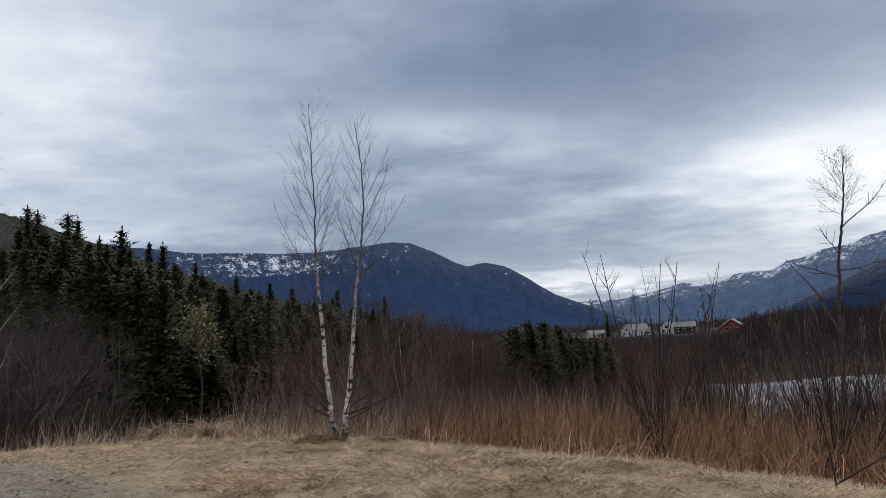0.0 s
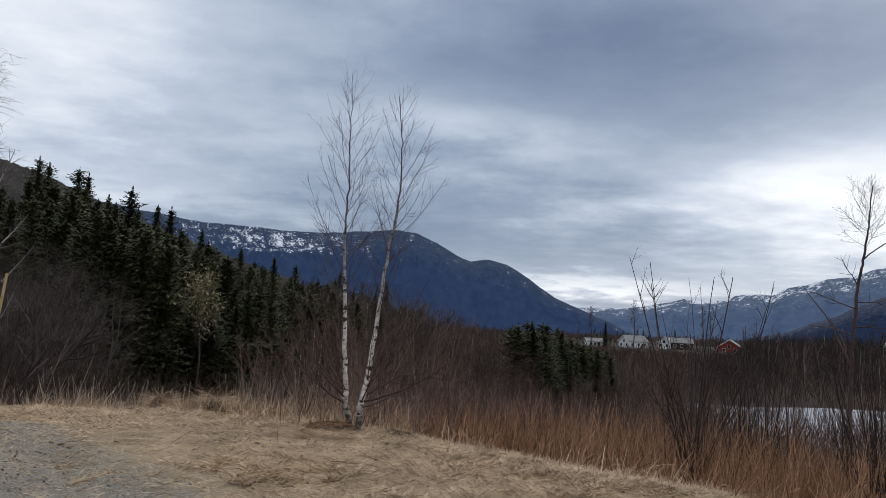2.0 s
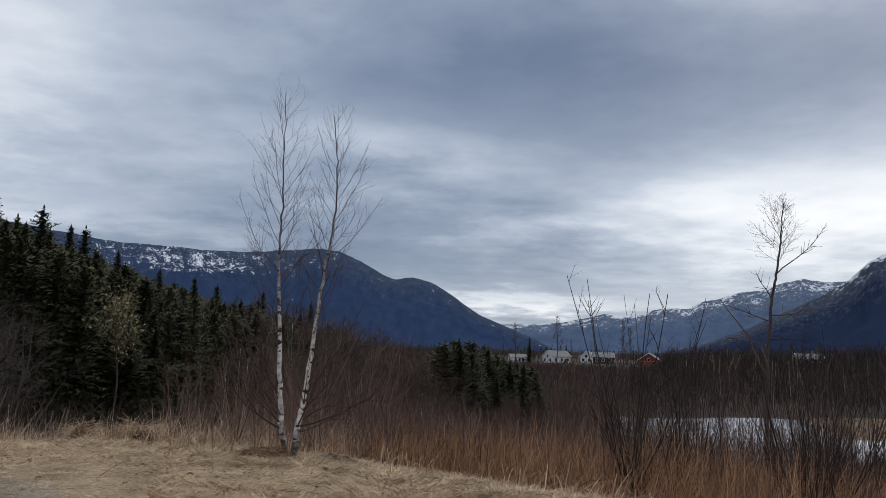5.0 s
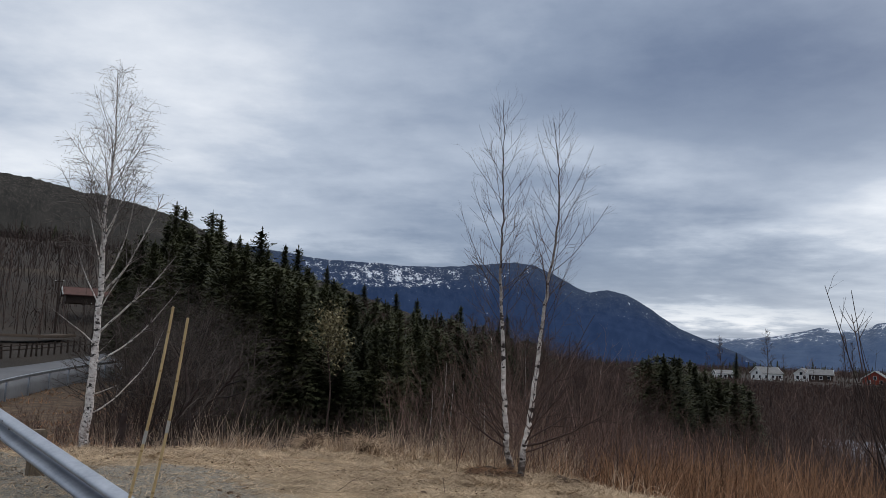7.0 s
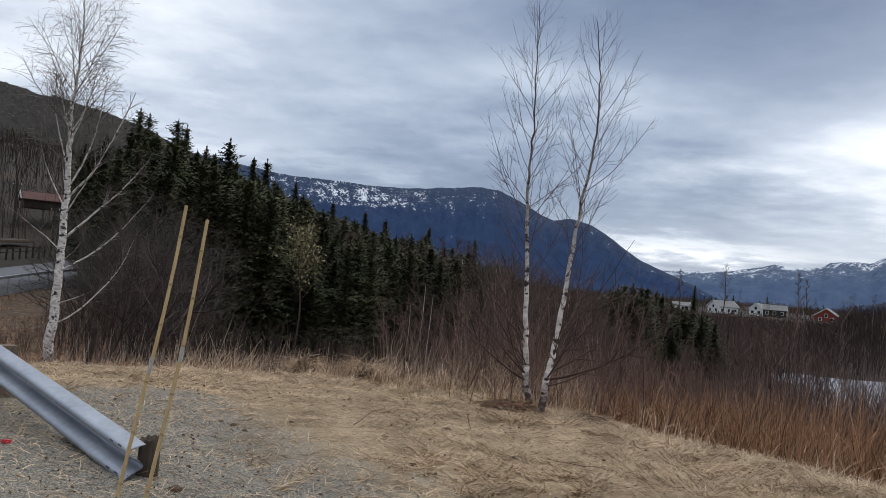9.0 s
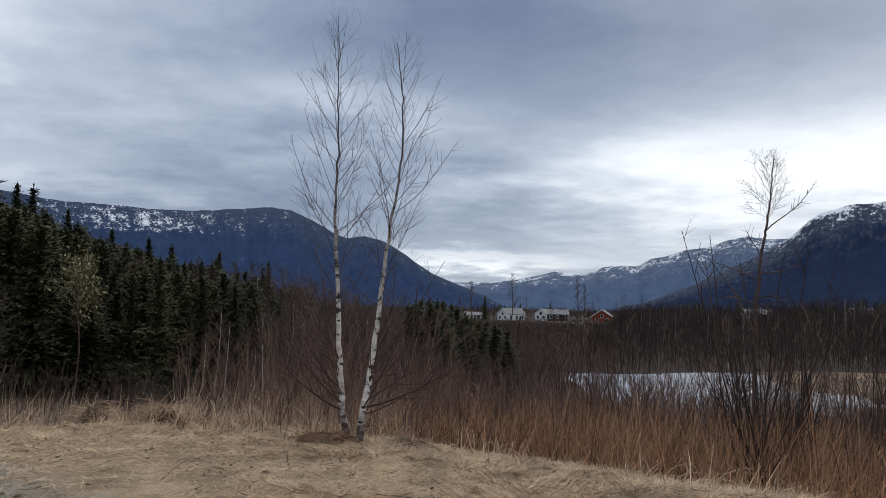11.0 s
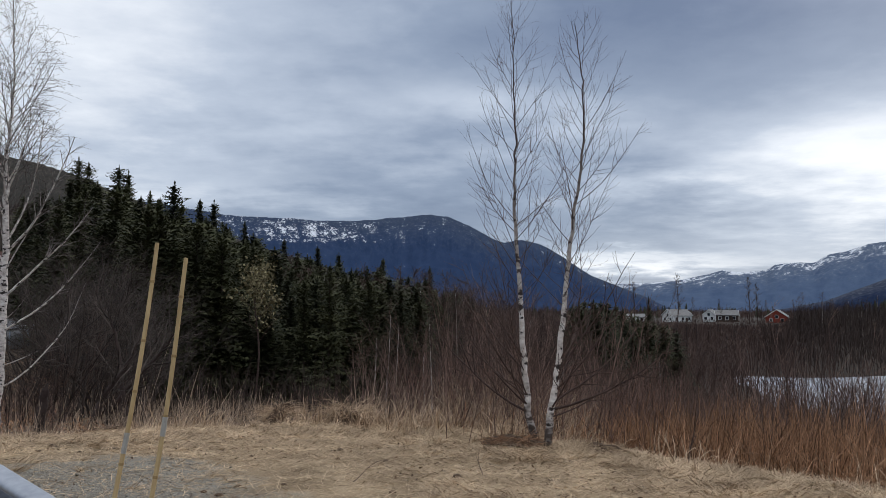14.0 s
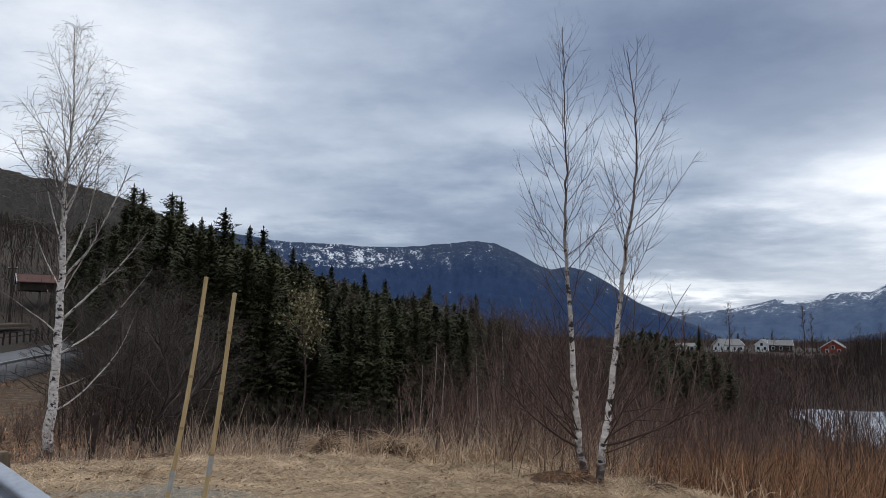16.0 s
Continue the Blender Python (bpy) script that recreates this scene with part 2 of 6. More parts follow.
def mountain_material(name, dark, mid_tone, rock, snow_from, snow_amount, scale, bowl=None, hazy_rock=0.0, snow_line=None):
    """Wooded mountainside: dark forest, paler rock and patches of old snow towards the top; far ones carry distance
    haze in their tones (attribute 'rise' is 0 at the foot, 1 at the crest).
    """
    m, nt, b = material(name, 0.95)
    c = coords(nt)
    rise = node(nt, "ShaderNodeAttribute", attribute_name="rise").outputs["Fac"]
    along = node(nt, "ShaderNodeAttribute", attribute_name="along").outputs["Fac"]
    face = node(nt, "ShaderNodeCombineXYZ", {0: along, 1: maths(nt, "MULTIPLY", node(nt, "ShaderNodeAttribute", attribute_name="up").outputs["Fac"], 6.5), 2: 0.0}).outputs[0]
    big, small = noise_of(nt, scale * 0.22, 4.0, 0.6, face), noise_of(nt, scale * 5, 6.0, 0.7, face)
    streak = noise_of(nt, scale, 8.0, 0.7, face, (1.0, 1.25, 1.0))
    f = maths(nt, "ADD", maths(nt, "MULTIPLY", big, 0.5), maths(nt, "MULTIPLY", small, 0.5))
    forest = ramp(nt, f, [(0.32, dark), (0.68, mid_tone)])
    bare = maths(nt, "MULTIPLY", ramp(nt, streak, [(0.5, grey(0)), (0.62, grey(1))]), ramp(nt, rise, [(0.35, grey(0)), (0.8, grey(0.7))]))
    # High slopes turn to greyer rock, with haze put into the tone.
    if hazy_rock:
        high = maths(nt, "MULTIPLY", ramp(nt, maths(nt, "ADD", rise, maths(nt, "MULTIPLY", maths(nt, "SUBTRACT", big, 0.5), 0.5)), [(0.5, grey(0)), (0.85, grey(1))]), hazy_rock)
        forest = blend(nt, high, forest, ramp(nt, small, [(0.35, tuple(v * 0.55 for v in rock[:3])), (0.65, rock[:3])]))
    col = blend(nt, bare, forest, rock)
    s = maths(nt, "ADD", maths(nt, "MULTIPLY", streak, 0.44), maths(nt, "MULTIPLY", small, 0.22))
    s = maths(nt, "ADD", s, maths(nt, "MULTIPLY", big, 0.40))
    s = maths(nt, "ADD", s, maths(nt, "MULTIPLY", maths(nt, "SUBTRACT", rise, snow_from), snow_amount))
    if bowl:
        d = maths(nt, "DIVIDE", maths(nt, "SUBTRACT", along, bowl[0]), bowl[1])
        s = maths(nt, "ADD", s, maths(nt, "MULTIPLY", maths(nt, "EXPONENT", maths(nt, "MULTIPLY", maths(nt, "MULTIPLY", d, d), -1.0)), maths(nt, "MULTIPLY", ramp(nt, rise, [(0.46, grey(0)), (0.58, grey(1)), (0.74, grey(1)), (0.88, grey(0.35))]), bowl[2])))
    if snow_line:
        height = node(nt, "ShaderNodeSeparateXYZ", {0: c}).outputs[2]
        s = maths(nt, "SUBTRACT", s, maths(nt, "MULTIPLY", node(nt, "ShaderNodeMapRange", {0: height, 1: snow_line[1], 2: snow_line[0]}, clamp=True).outputs[0], 0.12))
    snow = ramp(nt, s, [(0.60, grey(0)), (0.635, grey(1))])
    # Snow tone is dulled by haze put into its colour.
    col = blend(nt, snow, col, (0.58, 0.61, 0.66, 1))
    nt.links.new(col, b.inputs["Base Color"])
    b.inputs["Specular IOR Level"].default_value = 0.0
    return m


def ice_material():
    m, nt, b = material("ice", 0.45)
    c = coords(nt)
    f = noise_of(nt, 0.06, 5.0, 0.6, c, (1.0, 2.5, 1.0))
    g = noise_of(nt, 0.5, 4.0, 0.6, c)
    nt.links.new(ramp(nt, maths(nt, "ADD", maths(nt, "MULTIPLY", f, 0.75), maths(nt, "MULTIPLY", g, 0.25)), [(0.38, (0.19, 0.225, 0.275)), (0.5, (0.33, 0.355, 0.395)), (0.64, (0.42, 0.44, 0.475))]), b.inputs["Base Color"])
    bump(nt, b, g, 0.2, 0.05)
    return m


M_BIRCH = birch_bark("birch_bark", 0.10, 0.30)
M_OLDBIRCH = birch_bark("old_birch_bark", 0.05, 0.17)
M_THICKET = speckled("thicket_bark", (0.030, 0.020, 0.017), (0.125, 0.080, 0.066), 0.4, 0.95, island=0.35)
M_GREYTHICKET = speckled("grey_thicket_bark", (0.028, 0.023, 0.020), (0.105, 0.082, 0.070), 0.4, 0.95, island=0.35)
M_TWIG = speckled("twig_bark", (0.040, 0.026, 0.022), (0.11, 0.072, 0.060), 3.0, 0.85, island=0.3)
M_ALDER = speckled("alder_bark", (0.070, 0.043, 0.036), (0.25, 0.164, 0.130), 0.8, 0.9, island=0.4)
# Alder bark lowered in tone; the deep shade of the woods is painted in.
M_FARWOOD = speckled("shade_toned_bark", (0.022, 0.015, 0.013), (0.105, 0.070, 0.057), 0.5, 0.95, island=0.5)
M_DARKTWIG = speckled("dark_twigs", (0.018, 0.012, 0.010), (0.06, 0.040, 0.034), 3.0, 0.85, island=0.3)
M_PALEBARK = speckled("pale_bark", (0.24, 0.21, 0.185), (0.56, 0.51, 0.46), 2.0, 0.8, 6.0)
M_TRACK = speckled("gravel_track", (0.05, 0.037, 0.028), (0.12, 0.088, 0.065), 0.3, 0.95)
M_GREYBARK = speckled("grey_bark", (0.07, 0.060, 0.054), (0.22, 0.19, 0.17), 2.0, 0.9, island=0.3)
M_SPRUCE = leafy("spruce_needles", (0.024, 0.027, 0.014), (0.080, 0.083, 0.039), 0.5, 0.45, 0.34)
M_SPRUCE_BARK = speckled("spruce_bark", (0.03, 0.022, 0.018), (0.10, 0.075, 0.06), 2.0)
M_YELLOW = leafy("withered_leaves", (0.10, 0.085, 0.045), (0.34, 0.29, 0.16), 0.2)
M_REED = leafy("dry_stalks", (0.045, 0.025, 0.015), (0.54, 0.305, 0.175), 0.1)
M_STRAW = leafy("straw", (0.10, 0.062, 0.036), (0.83, 0.63, 0.42), 0.1, 2.0, 0.36)
M_PALE = leafy("pale_grass", (0.20, 0.13, 0.08), (0.72, 0.54, 0.37), 0.1)
M_STEM = leafy("grey_stems", (0.13, 0.09, 0.068), (0.62, 0.47, 0.34), 0.1)
M_TURF = speckled("turf", (0.045, 0.03, 0.021), (0.17, 0.11, 0.072), 7.0, 0.95, relief=0.8, dist=0.03)
M_GROUND = ground_material()
M_ICE = ice_material()
M_ASPHALT = speckled("asphalt", (0.10, 0.10, 0.105), (0.17, 0.17, 0.175), 0.25, 0.9, 20.0)
M_ZINC = speckled("galvanised_steel", (0.27, 0.29, 0.33), (0.45, 0.47, 0.51), 2.5, 0.48, 9.0, 0.06, 0.002, metal=0.75)
M_BOLT = speckled("bolt_steel", (0.10, 0.10, 0.11), (0.2, 0.2, 0.21), 20, 0.5, metal=0.8)
M_POSTWOOD = speckled("weathered_wood", (0.09, 0.065, 0.045), (0.26, 0.20, 0.14), 9.0, 0.9, 6.0, 0.5, 0.004, (1, 1, 0.15))
M_STUB = speckled("old_post_wood", (0.028, 0.022, 0.017), (0.15, 0.115, 0.08), 14.0, 0.95, 6.0, 0.8, 0.006, (1, 1, 0.12))
M_BAMBOO = speckled("bamboo", (0.34, 0.225, 0.10), (0.60, 0.44, 0.23), 7.0, 0.45, 6.0, 0.1, 0.002, (1, 1, 0.25))
M_TAPE = speckled("reflective_tape", (0.30, 0.28, 0.24), (0.44, 0.42, 0.38), 30, 0.35)
M_NODE = speckled("bamboo_joint", (0.24, 0.15, 0.06), (0.42, 0.29, 0.14), 30, 0.6)
M_WHITE = speckled("white_boards", (0.60, 0.60, 0.58), (0.80, 0.80, 0.78), 0.7, 0.7)
M_RED = speckled("red_boards", (0.19, 0.035, 0.022), (0.30, 0.06, 0.035), 0.7, 0.8)
M_GREYROOF = speckled("grey_roof", (0.12, 0.12, 0.12), (0.24, 0.235, 0.23), 0.8, 0.8)
M_REDROOF = speckled("red_roof", (0.06, 0.030, 0.025), (0.12, 0.056, 0.045), 0.8, 0.8)
M_DARKWOOD = speckled("dark_wood", (0.025, 0.018, 0.014), (0.07, 0.05, 0.04), 1.5, 0.9)
M_PANE, _nt, _b = material("window_pane", 0.08)
_b.inputs["Base Color"].default_value = (0.02, 0.025, 0.03, 1)
_b.inputs["Specular IOR Level"].default_value = 0.5
M_LITTER = speckled("plastic_scrap", (0.45, 0.03, 0.04), (0.6, 0.06, 0.07), 30, 0.4)
M_HILL = mountain_material("near_hill", (0.020, 0.021, 0.020), (0.058, 0.053, 0.048), (0.10, 0.085, 0.075, 1), 1.0, 0.9, 6.0)
# Blue distance haze is put into the base tones of the next three.
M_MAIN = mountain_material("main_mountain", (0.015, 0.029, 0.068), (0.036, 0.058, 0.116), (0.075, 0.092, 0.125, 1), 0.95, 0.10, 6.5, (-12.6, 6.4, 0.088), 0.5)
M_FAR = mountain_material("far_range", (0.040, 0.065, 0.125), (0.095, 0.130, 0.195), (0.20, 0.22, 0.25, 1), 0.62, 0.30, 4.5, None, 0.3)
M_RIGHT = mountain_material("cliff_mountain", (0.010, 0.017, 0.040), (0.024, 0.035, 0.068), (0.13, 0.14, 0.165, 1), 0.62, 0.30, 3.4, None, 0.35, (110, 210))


# ---- mesh tools ----
def mesh_np(name, verts, faces, mat, smooth=True, attr=None):
    """A mesh from an array of places and an array of quads or triangles."""
    verts, faces = np.asarray(verts, np.float32), np.asarray(faces, np.int32)
    me = bpy.data.meshes.new(name)
    k = faces.shape[1]
    me.vertices.add(len(verts))
    me.vertices.foreach_set("co", verts.ravel())
    me.loops.add(faces.size)
    me.loops.foreach_set("vertex_index", faces.ravel())
    me.polygons.add(len(faces))
    me.polygons.foreach_set("loop_start", np.arange(0, faces.size, k, dtype=np.int32))
    if smooth:
        me.polygons.foreach_set("use_smooth", np.ones(len(faces), bool))
    me.materials.append(mat)
    for key, values in (attr or {}).items():
        me.attributes.new(key, "FLOAT", "POINT").data.foreach_set("value", np.asarray(values, np.float32))
    me.update(calc_edges=True)
    return me


def under(ob, parent):
    ob.parent = parent
    return ob


def part(name, me, parent, label=""):
    ob = under(new(name, me), parent)
    return tagged(ob, label) if label else ob


def bm_mesh(name, bm, mat):
    me = bpy.data.meshes.new(name)
    bm.to_mesh(me)
    bm.free()
    me.materials.append(mat)
    return me


def box_mesh(name, size, at, mat, bevel=0.0, turn=None):
    bm = bmesh.new()
    bmesh.ops.create_cube(bm, size=1.0)
    bmesh.ops.scale(bm, vec=size, verts=bm.verts)
    if bevel:
        bmesh.ops.bevel(bm, geom=bm.edges[:], offset=bevel, segments=2, affect="EDGES")
    if turn:
        bmesh.ops.transform(bm, matrix=turn, verts=bm.verts)
    bmesh.ops.translate(bm, vec=at, verts=bm.verts)
    return bm_mesh(name, bm, mat)


def tubes(name, lines, sides, mat):
    """One mesh of tapered tubes; lines: (places, radii). The attribute 'thick' is the radius in decimetres."""
    vs, fs, th, at = [], [], [], 0
    ring = np.linspace(0, 2 * np.pi, sides, endpoint=False)
    cs, sn = np.cos(ring), np.sin(ring)
    for pts, rad in lines:
        n = len(pts)
        d = np.gradient(pts, axis=0)
        d /= np.linalg.norm(d, axis=1, keepdims=True) + 1e-9
        ref = np.where(np.abs(d[:, 2:3]) > 0.9, [[1.0, 0, 0]], [[0, 0, 1.0]])
        a = np.cross(d, ref)
        a /= np.linalg.norm(a, axis=1, keepdims=True) + 1e-9
        b = np.cross(d, a)
        v = pts[:, None] + rad[:, None, None] * (a[:, None] * cs[None, :, None] + b[:, None] * sn[None, :, None])
        vs.append(v.reshape(-1, 3))
        th.append(np.repeat(rad * 10, sides))
        i = at + np.arange(n - 1)[:, None] * sides
        j, k = np.arange(sides)[None], (np.arange(sides)[None] + 1) % sides
        fs.append(np.stack([i + j, i + k, i + sides + k, i + sides + j], -1).reshape(-1, 4))
        at += n * sides
    return mesh_np(name, np.concatenate(vs), np.concatenate(fs), mat, True, {"thick": np.concatenate(th)})


def smooth_line(ctrl, n):
    """A soft curve through a few places."""
    c = np.array(ctrl, float)
    c = np.vstack([2 * c[0] - c[1], c, 2 * c[-1] - c[-2]])
    out = []
    for t in np.linspace(0, len(c) - 3, n):
        i = min(int(t), len(c) - 4)
        u = t - i
        p0, p1, p2, p3 = c[i : i + 4]
        out.append(0.5 * (2 * p1 + (p2 - p0) * u + (2 * p0 - 5 * p1 + 4 * p2 - p3) * u * u + (3 * p1 - p0 - 3 * p2 + p3) * u**3))
    return np.array(out)


def twig(rng, start, way, length, r, n=4, lift=0.5, wander=0.12, tip=0.35):
    """A bent shoot: lift above 0 bends it up on its way, below 0 lets it hang."""
    way = np.asarray(way, float) / (np.linalg.norm(way) + 1e-9)
    pts, p, d = [np.array(start, float)], np.array(start, float), way.copy()
    for i in range(n - 1):
        d = d + np.array([0, 0, lift / n]) + rng.normal(0, wander, 3)
        d /= np.linalg.norm(d)
        p = p + d * length / (n - 1)
        pts.append(p)
    return np.array(pts), np.linspace(r, r * tip, n)


def side_shoots(rng, line, count, length, r, spread, n=3, lift=0.3, first=0.25):
    """Shoots that leave a branch along its way."""
    pts, rad = line
    out = []
    for u in np.sort(rng.uniform(first, 0.97, count)):
        f = u * (len(pts) - 1)
        i = min(int(f), len(pts) - 2)
        p = pts[i] + (pts[i + 1] - pts[i]) * (f - i)
        d = pts[i + 1] - pts[i]
        d /= np.linalg.norm(d) + 1e-9
        s = rng.normal(0, 1, 3)
        s -= d * (s @ d)
        s /= np.linalg.norm(s) + 1e-9
        out.append(twig(rng, p, d * (1 - spread) + s * spread, length * rng.uniform(0.6, 1.2) * (1.15 - 0.6 * u), min(r, rad[i] * 0.7), n, lift))
    return out


def way_of(az, steep):
    """A direction from a bearing round the stem and a steepness above level, in degrees."""
    a, e = radians(az), radians(steep)
    return np.array([math.sin(a) * math.cos(e), math.cos(a) * math.cos(e), math.sin(e)])


# ---- the lie of the land ----
# Heights along bearings from the stand, in metres: bearing, distances, heights.
LAND = []
LAND.append((-75, (0, 9, 14, 30, 60, 100, 200, 400, 900), (0.1, 0.1, -0.5, -1.5, -1.0, 1, 14, 40, 60)))
LAND.append((-34, (0, 10, 13, 24, 38, 58, 76, 100, 122, 170, 300, 900), (0.05, 0.05, -0.9, -1.7, -2.6, -1.75, -1.1, 1.2, 2.4, 12, 34, 60)))
LAND.append((-20, (0, 10.3, 14, 25, 40, 60, 90, 170, 300, 900), (0, 0, -1.0, -2.4, -3.5, -4.5, -4, 5, 18, 30)))
LAND.append((-6, (0, 10.0, 13, 25, 40, 60, 90, 160, 300, 900), (0, 0, -0.8, -2.5, -4.5, -6, -6.5, -5, -2, 0)))
LAND.append((3, (0, 8.6, 12, 25, 40, 60, 90, 160, 300, 900), (0, 0, -0.6, -2.5, -5, -6.5, -7.8, -8, -5, -3)))
LAND.append((14.5, (0, 7.6, 12, 25, 45, 80, 130, 200, 300, 345, 900), (0, 0, -0.7, -2.6, -5.0, -8.3, -8.2, -6.5, -4.4, -3.2, -3)))
LAND.append((17, (0, 7.2, 11, 14, 25, 42, 60, 100, 121, 126, 133, 139, 200, 345, 900), (0, 0, -0.5, -1.2, -2.6, -4.6, -7.0, -8.3, -8.85, -9.4, -9.4, -8.7, -6.5, -3.2, -3)))
LAND.append((19, (0, 7.0, 10, 14, 25, 42, 60, 92, 100, 132, 139, 200, 345, 900), (0, 0, -0.4, -1.2, -2.6, -4.3, -7.0, -8.9, -9.8, -9.8, -8.7, -6.5, -3.2, -3)))
LAND.append((26, (0, 6.6, 9, 14, 25, 42, 60, 76, 84, 146, 153, 220, 345, 900), (0, 0, -0.35, -1.2, -2.6, -4.3, -7.0, -8.9, -9.8, -9.8, -8.8, -6.0, -2.0, -1)))
LAND.append((33, (0, 6.4, 9, 14, 25, 42, 60, 76, 86, 93, 116, 122, 160, 220, 345, 900), (0, 0, -0.3, -1.2, -2.6, -4.2, -6.2, -7.6, -8.9, -9.8, -9.8, -8.8, -8.3, -5.0, -1.0, 1)))
LAND.append((37, (0, 6.2, 8, 14, 25, 42, 60, 76, 92, 98, 104, 110, 160, 220, 345, 900), (0, 0, -0.3, -1.25, -2.6, -4.0, -5.5, -6.4, -8.8, -9.8, -9.8, -8.7, -8.2, -4.5, -1.0, 1)))
LAND.append((45, (0, 6.0, 8, 14, 25, 42, 60, 76, 104, 160, 220, 345, 900), (0, 0, -0.3, -1.3, -2.6, -4.0, -5.6, -6.9, -8.3, -8.0, -4.0, -1.0, 1)))
LAND.append((75, (0, 5, 10, 30, 64, 76, 84, 104, 110, 345, 900), (0, 0, -0.8, -3.0, -6.8, -7.8, -8.2, -8.4, -8.4, 0, 4)))


def land_height(x, y):
    r = math.hypot(x, y)
    az = math.degrees(math.atan2(x, y))
    if abs(az) > 75:
        side = LAND[0] if az < 0 else LAND[-1]
        z = float(np.interp(r, side[1], side[2])) * max(0.0, (130 - abs(az)) / 55) if abs(az) < 130 else 0.0
    else:
        for a, b in zip(LAND, LAND[1:]):
            if a[0] <= az <= b[0]:
                u = (az - a[0]) / (b[0] - a[0])
                u = u * u * (3 - 2 * u)
                z = (1 - u) * float(np.interp(r, a[1], a[2])) + u * float(np.interp(r, b[1], b[2]))
                break
    z += 0.17 * max(0.0, 1 - math.hypot(x + 3.2, y - 3.6) / 5.5) ** 0.7
    rough = 0.018 + 0.10 * min(1.0, max(0.0, (r - 9) / 15)) + 0.5 * min(1.0, max(0.0, (r - 60) / 200))
    if r < 900:
        z += rough * noise.noise((x * 0.55, y * 0.55, 3.1)) if r < 60 else rough * noise.noise((x * 0.06, y * 0.06, 3.1)) * 1.5
        if r < 13:
            z += 0.016 * noise.noise((x * 3.1, y * 3.1, 7.7)) + 0.02 * noise.noise((x * 1.3, y * 1.3, 2.7))
    return z


def spot(az, r, sink=0.05):
    x, y = r * math.sin(radians(az)), r * math.cos(radians(az))
    return x, y, land_height(x, y) - sink


def build_ground():
    radii = np.concatenate([np.linspace(0.02, 14, 120), np.geomspace(14.3, 4900, 120)])
    bearings = np.concatenate([np.linspace(-180, -48, 34)[:-1], np.linspace(-48, 48, 241), np.linspace(48, 180, 34)[1:-1]])
    n = len(bearings)
    vs = [(r * math.sin(radians(a)), r * math.cos(radians(a)), 0.0) for r in radii for a in bearings]
    vs = [(x, y, land_height(x, y)) for x, y, _ in vs]
    i, j = np.meshgrid(np.arange(len(radii) - 1), np.arange(n), indexing="ij")
    k = (j + 1) % n
    f = np.stack([i * n + j, (i + 1) * n + j, (i + 1) * n + k, i * n + k], -1).reshape(-1, 4)
    f = f[:, ::-1]
    tagged(new("ground", mesh_np("ground", vs, f, M_GROUND)), "gravel and matted straw sloping to brown scrubland", "ground", kind="structure")


build_ground()


def build_ice():
    bearings, radii = np.linspace(5, 75, 80), np.linspace(58, 160, 30)
    vs = [(r * math.sin(radians(a)), r * math.cos(radians(a)), -9.0) for r in radii for a in bearings]
    n = len(bearings)
    i, j = np.meshgrid(np.arange(len(radii) - 1), np.arange(n - 1), indexing="ij")
    f = np.stack([i * n + j, i * n + j + 1, (i + 1) * n + j + 1, (i + 1) * n + j], -1).reshape(-1, 4)
    tagged(new("water", mesh_np("water", vs, f, M_ICE)), "pale ice with old snow on a frozen lake", "lake", kind="structure")


build_ice()


# ---- mountains ----
def ridge(name, label, crest, r_top, r_foot, z_foot, mat, rough, seed, spikes=0.0):
    """A mountainside whose crest follows heights in degrees over bearings; its slope runs down towards the valley."""
    az = np.linspace(crest[0][0], crest[-1][0], 420)
    top = np.interp(az, [c[0] for c in crest], [c[1] for c in crest])
    v = np.concatenate([np.linspace(0, 1, 56), [1.05, 1.15]])
    vs, rise, along, ups = [], [], [], []
    for s in v:
        for a, e in zip(az, top):
            r = r_foot + (r_top - r_foot) * s
            x, y = r * math.sin(radians(a)), r * math.cos(radians(a))
            peak = r_top * math.tan(radians(e)) + 1.5
            lift = min(s, 1.0) ** 1.15
            foot = min(z_foot, peak - 2)
            z = foot + (peak - foot) * lift - max(0.0, s - 1) * 900
            n = noise.fractal((x / rough, y / rough, seed), 1.0, 2.1, 6)
            f = noise.fractal((x / rough * 6, y / rough * 6, seed + 5), 0.8, 2.1, 4)
            amount = (peak - foot) * 0.16
            z += n * amount * math.sin(math.pi * min(1.0, s * 0.97)) + f * amount * 0.09 * min(1, s * 4)
            if spikes and 0.1 < s <= 1.0:
                z += spikes * abs(noise.noise((a * 14.0, s * 60, seed)))
            vs.append((x, y, z))
            along.append(a)
            ups.append(lift)
            rise.append(min(1.0, lift * 0.9 + 0.12 * n))
    n = len(az)
    i, j = np.meshgrid(np.arange(len(v) - 1), np.arange(n - 1), indexing="ij")
    f = np.stack([i * n + j, i * n + j + 1, (i + 1) * n + j + 1, (i + 1) * n + j], -1).reshape(-1, 4)
    me = mesh_np(name, vs, f, mat, True, {"rise": rise, "along": along, "up": ups})
    tagged(new(name, me), label, "mountain", kind="structure")


ridge("backdrop_near_hill", "dark wooded hillside under a grey sky", [(-80, 11), (-50, 10.8), (-38, 10.1), (-34, 9.6), (-31, 9.2), (-28, 8.5), (-24, 7.0), (-19, 5.2), (-12, 3.0), (-4, 0.2), (0, -1.0)], 1300, 420, -6, M_HILL, 260, 2.0, 3.0)
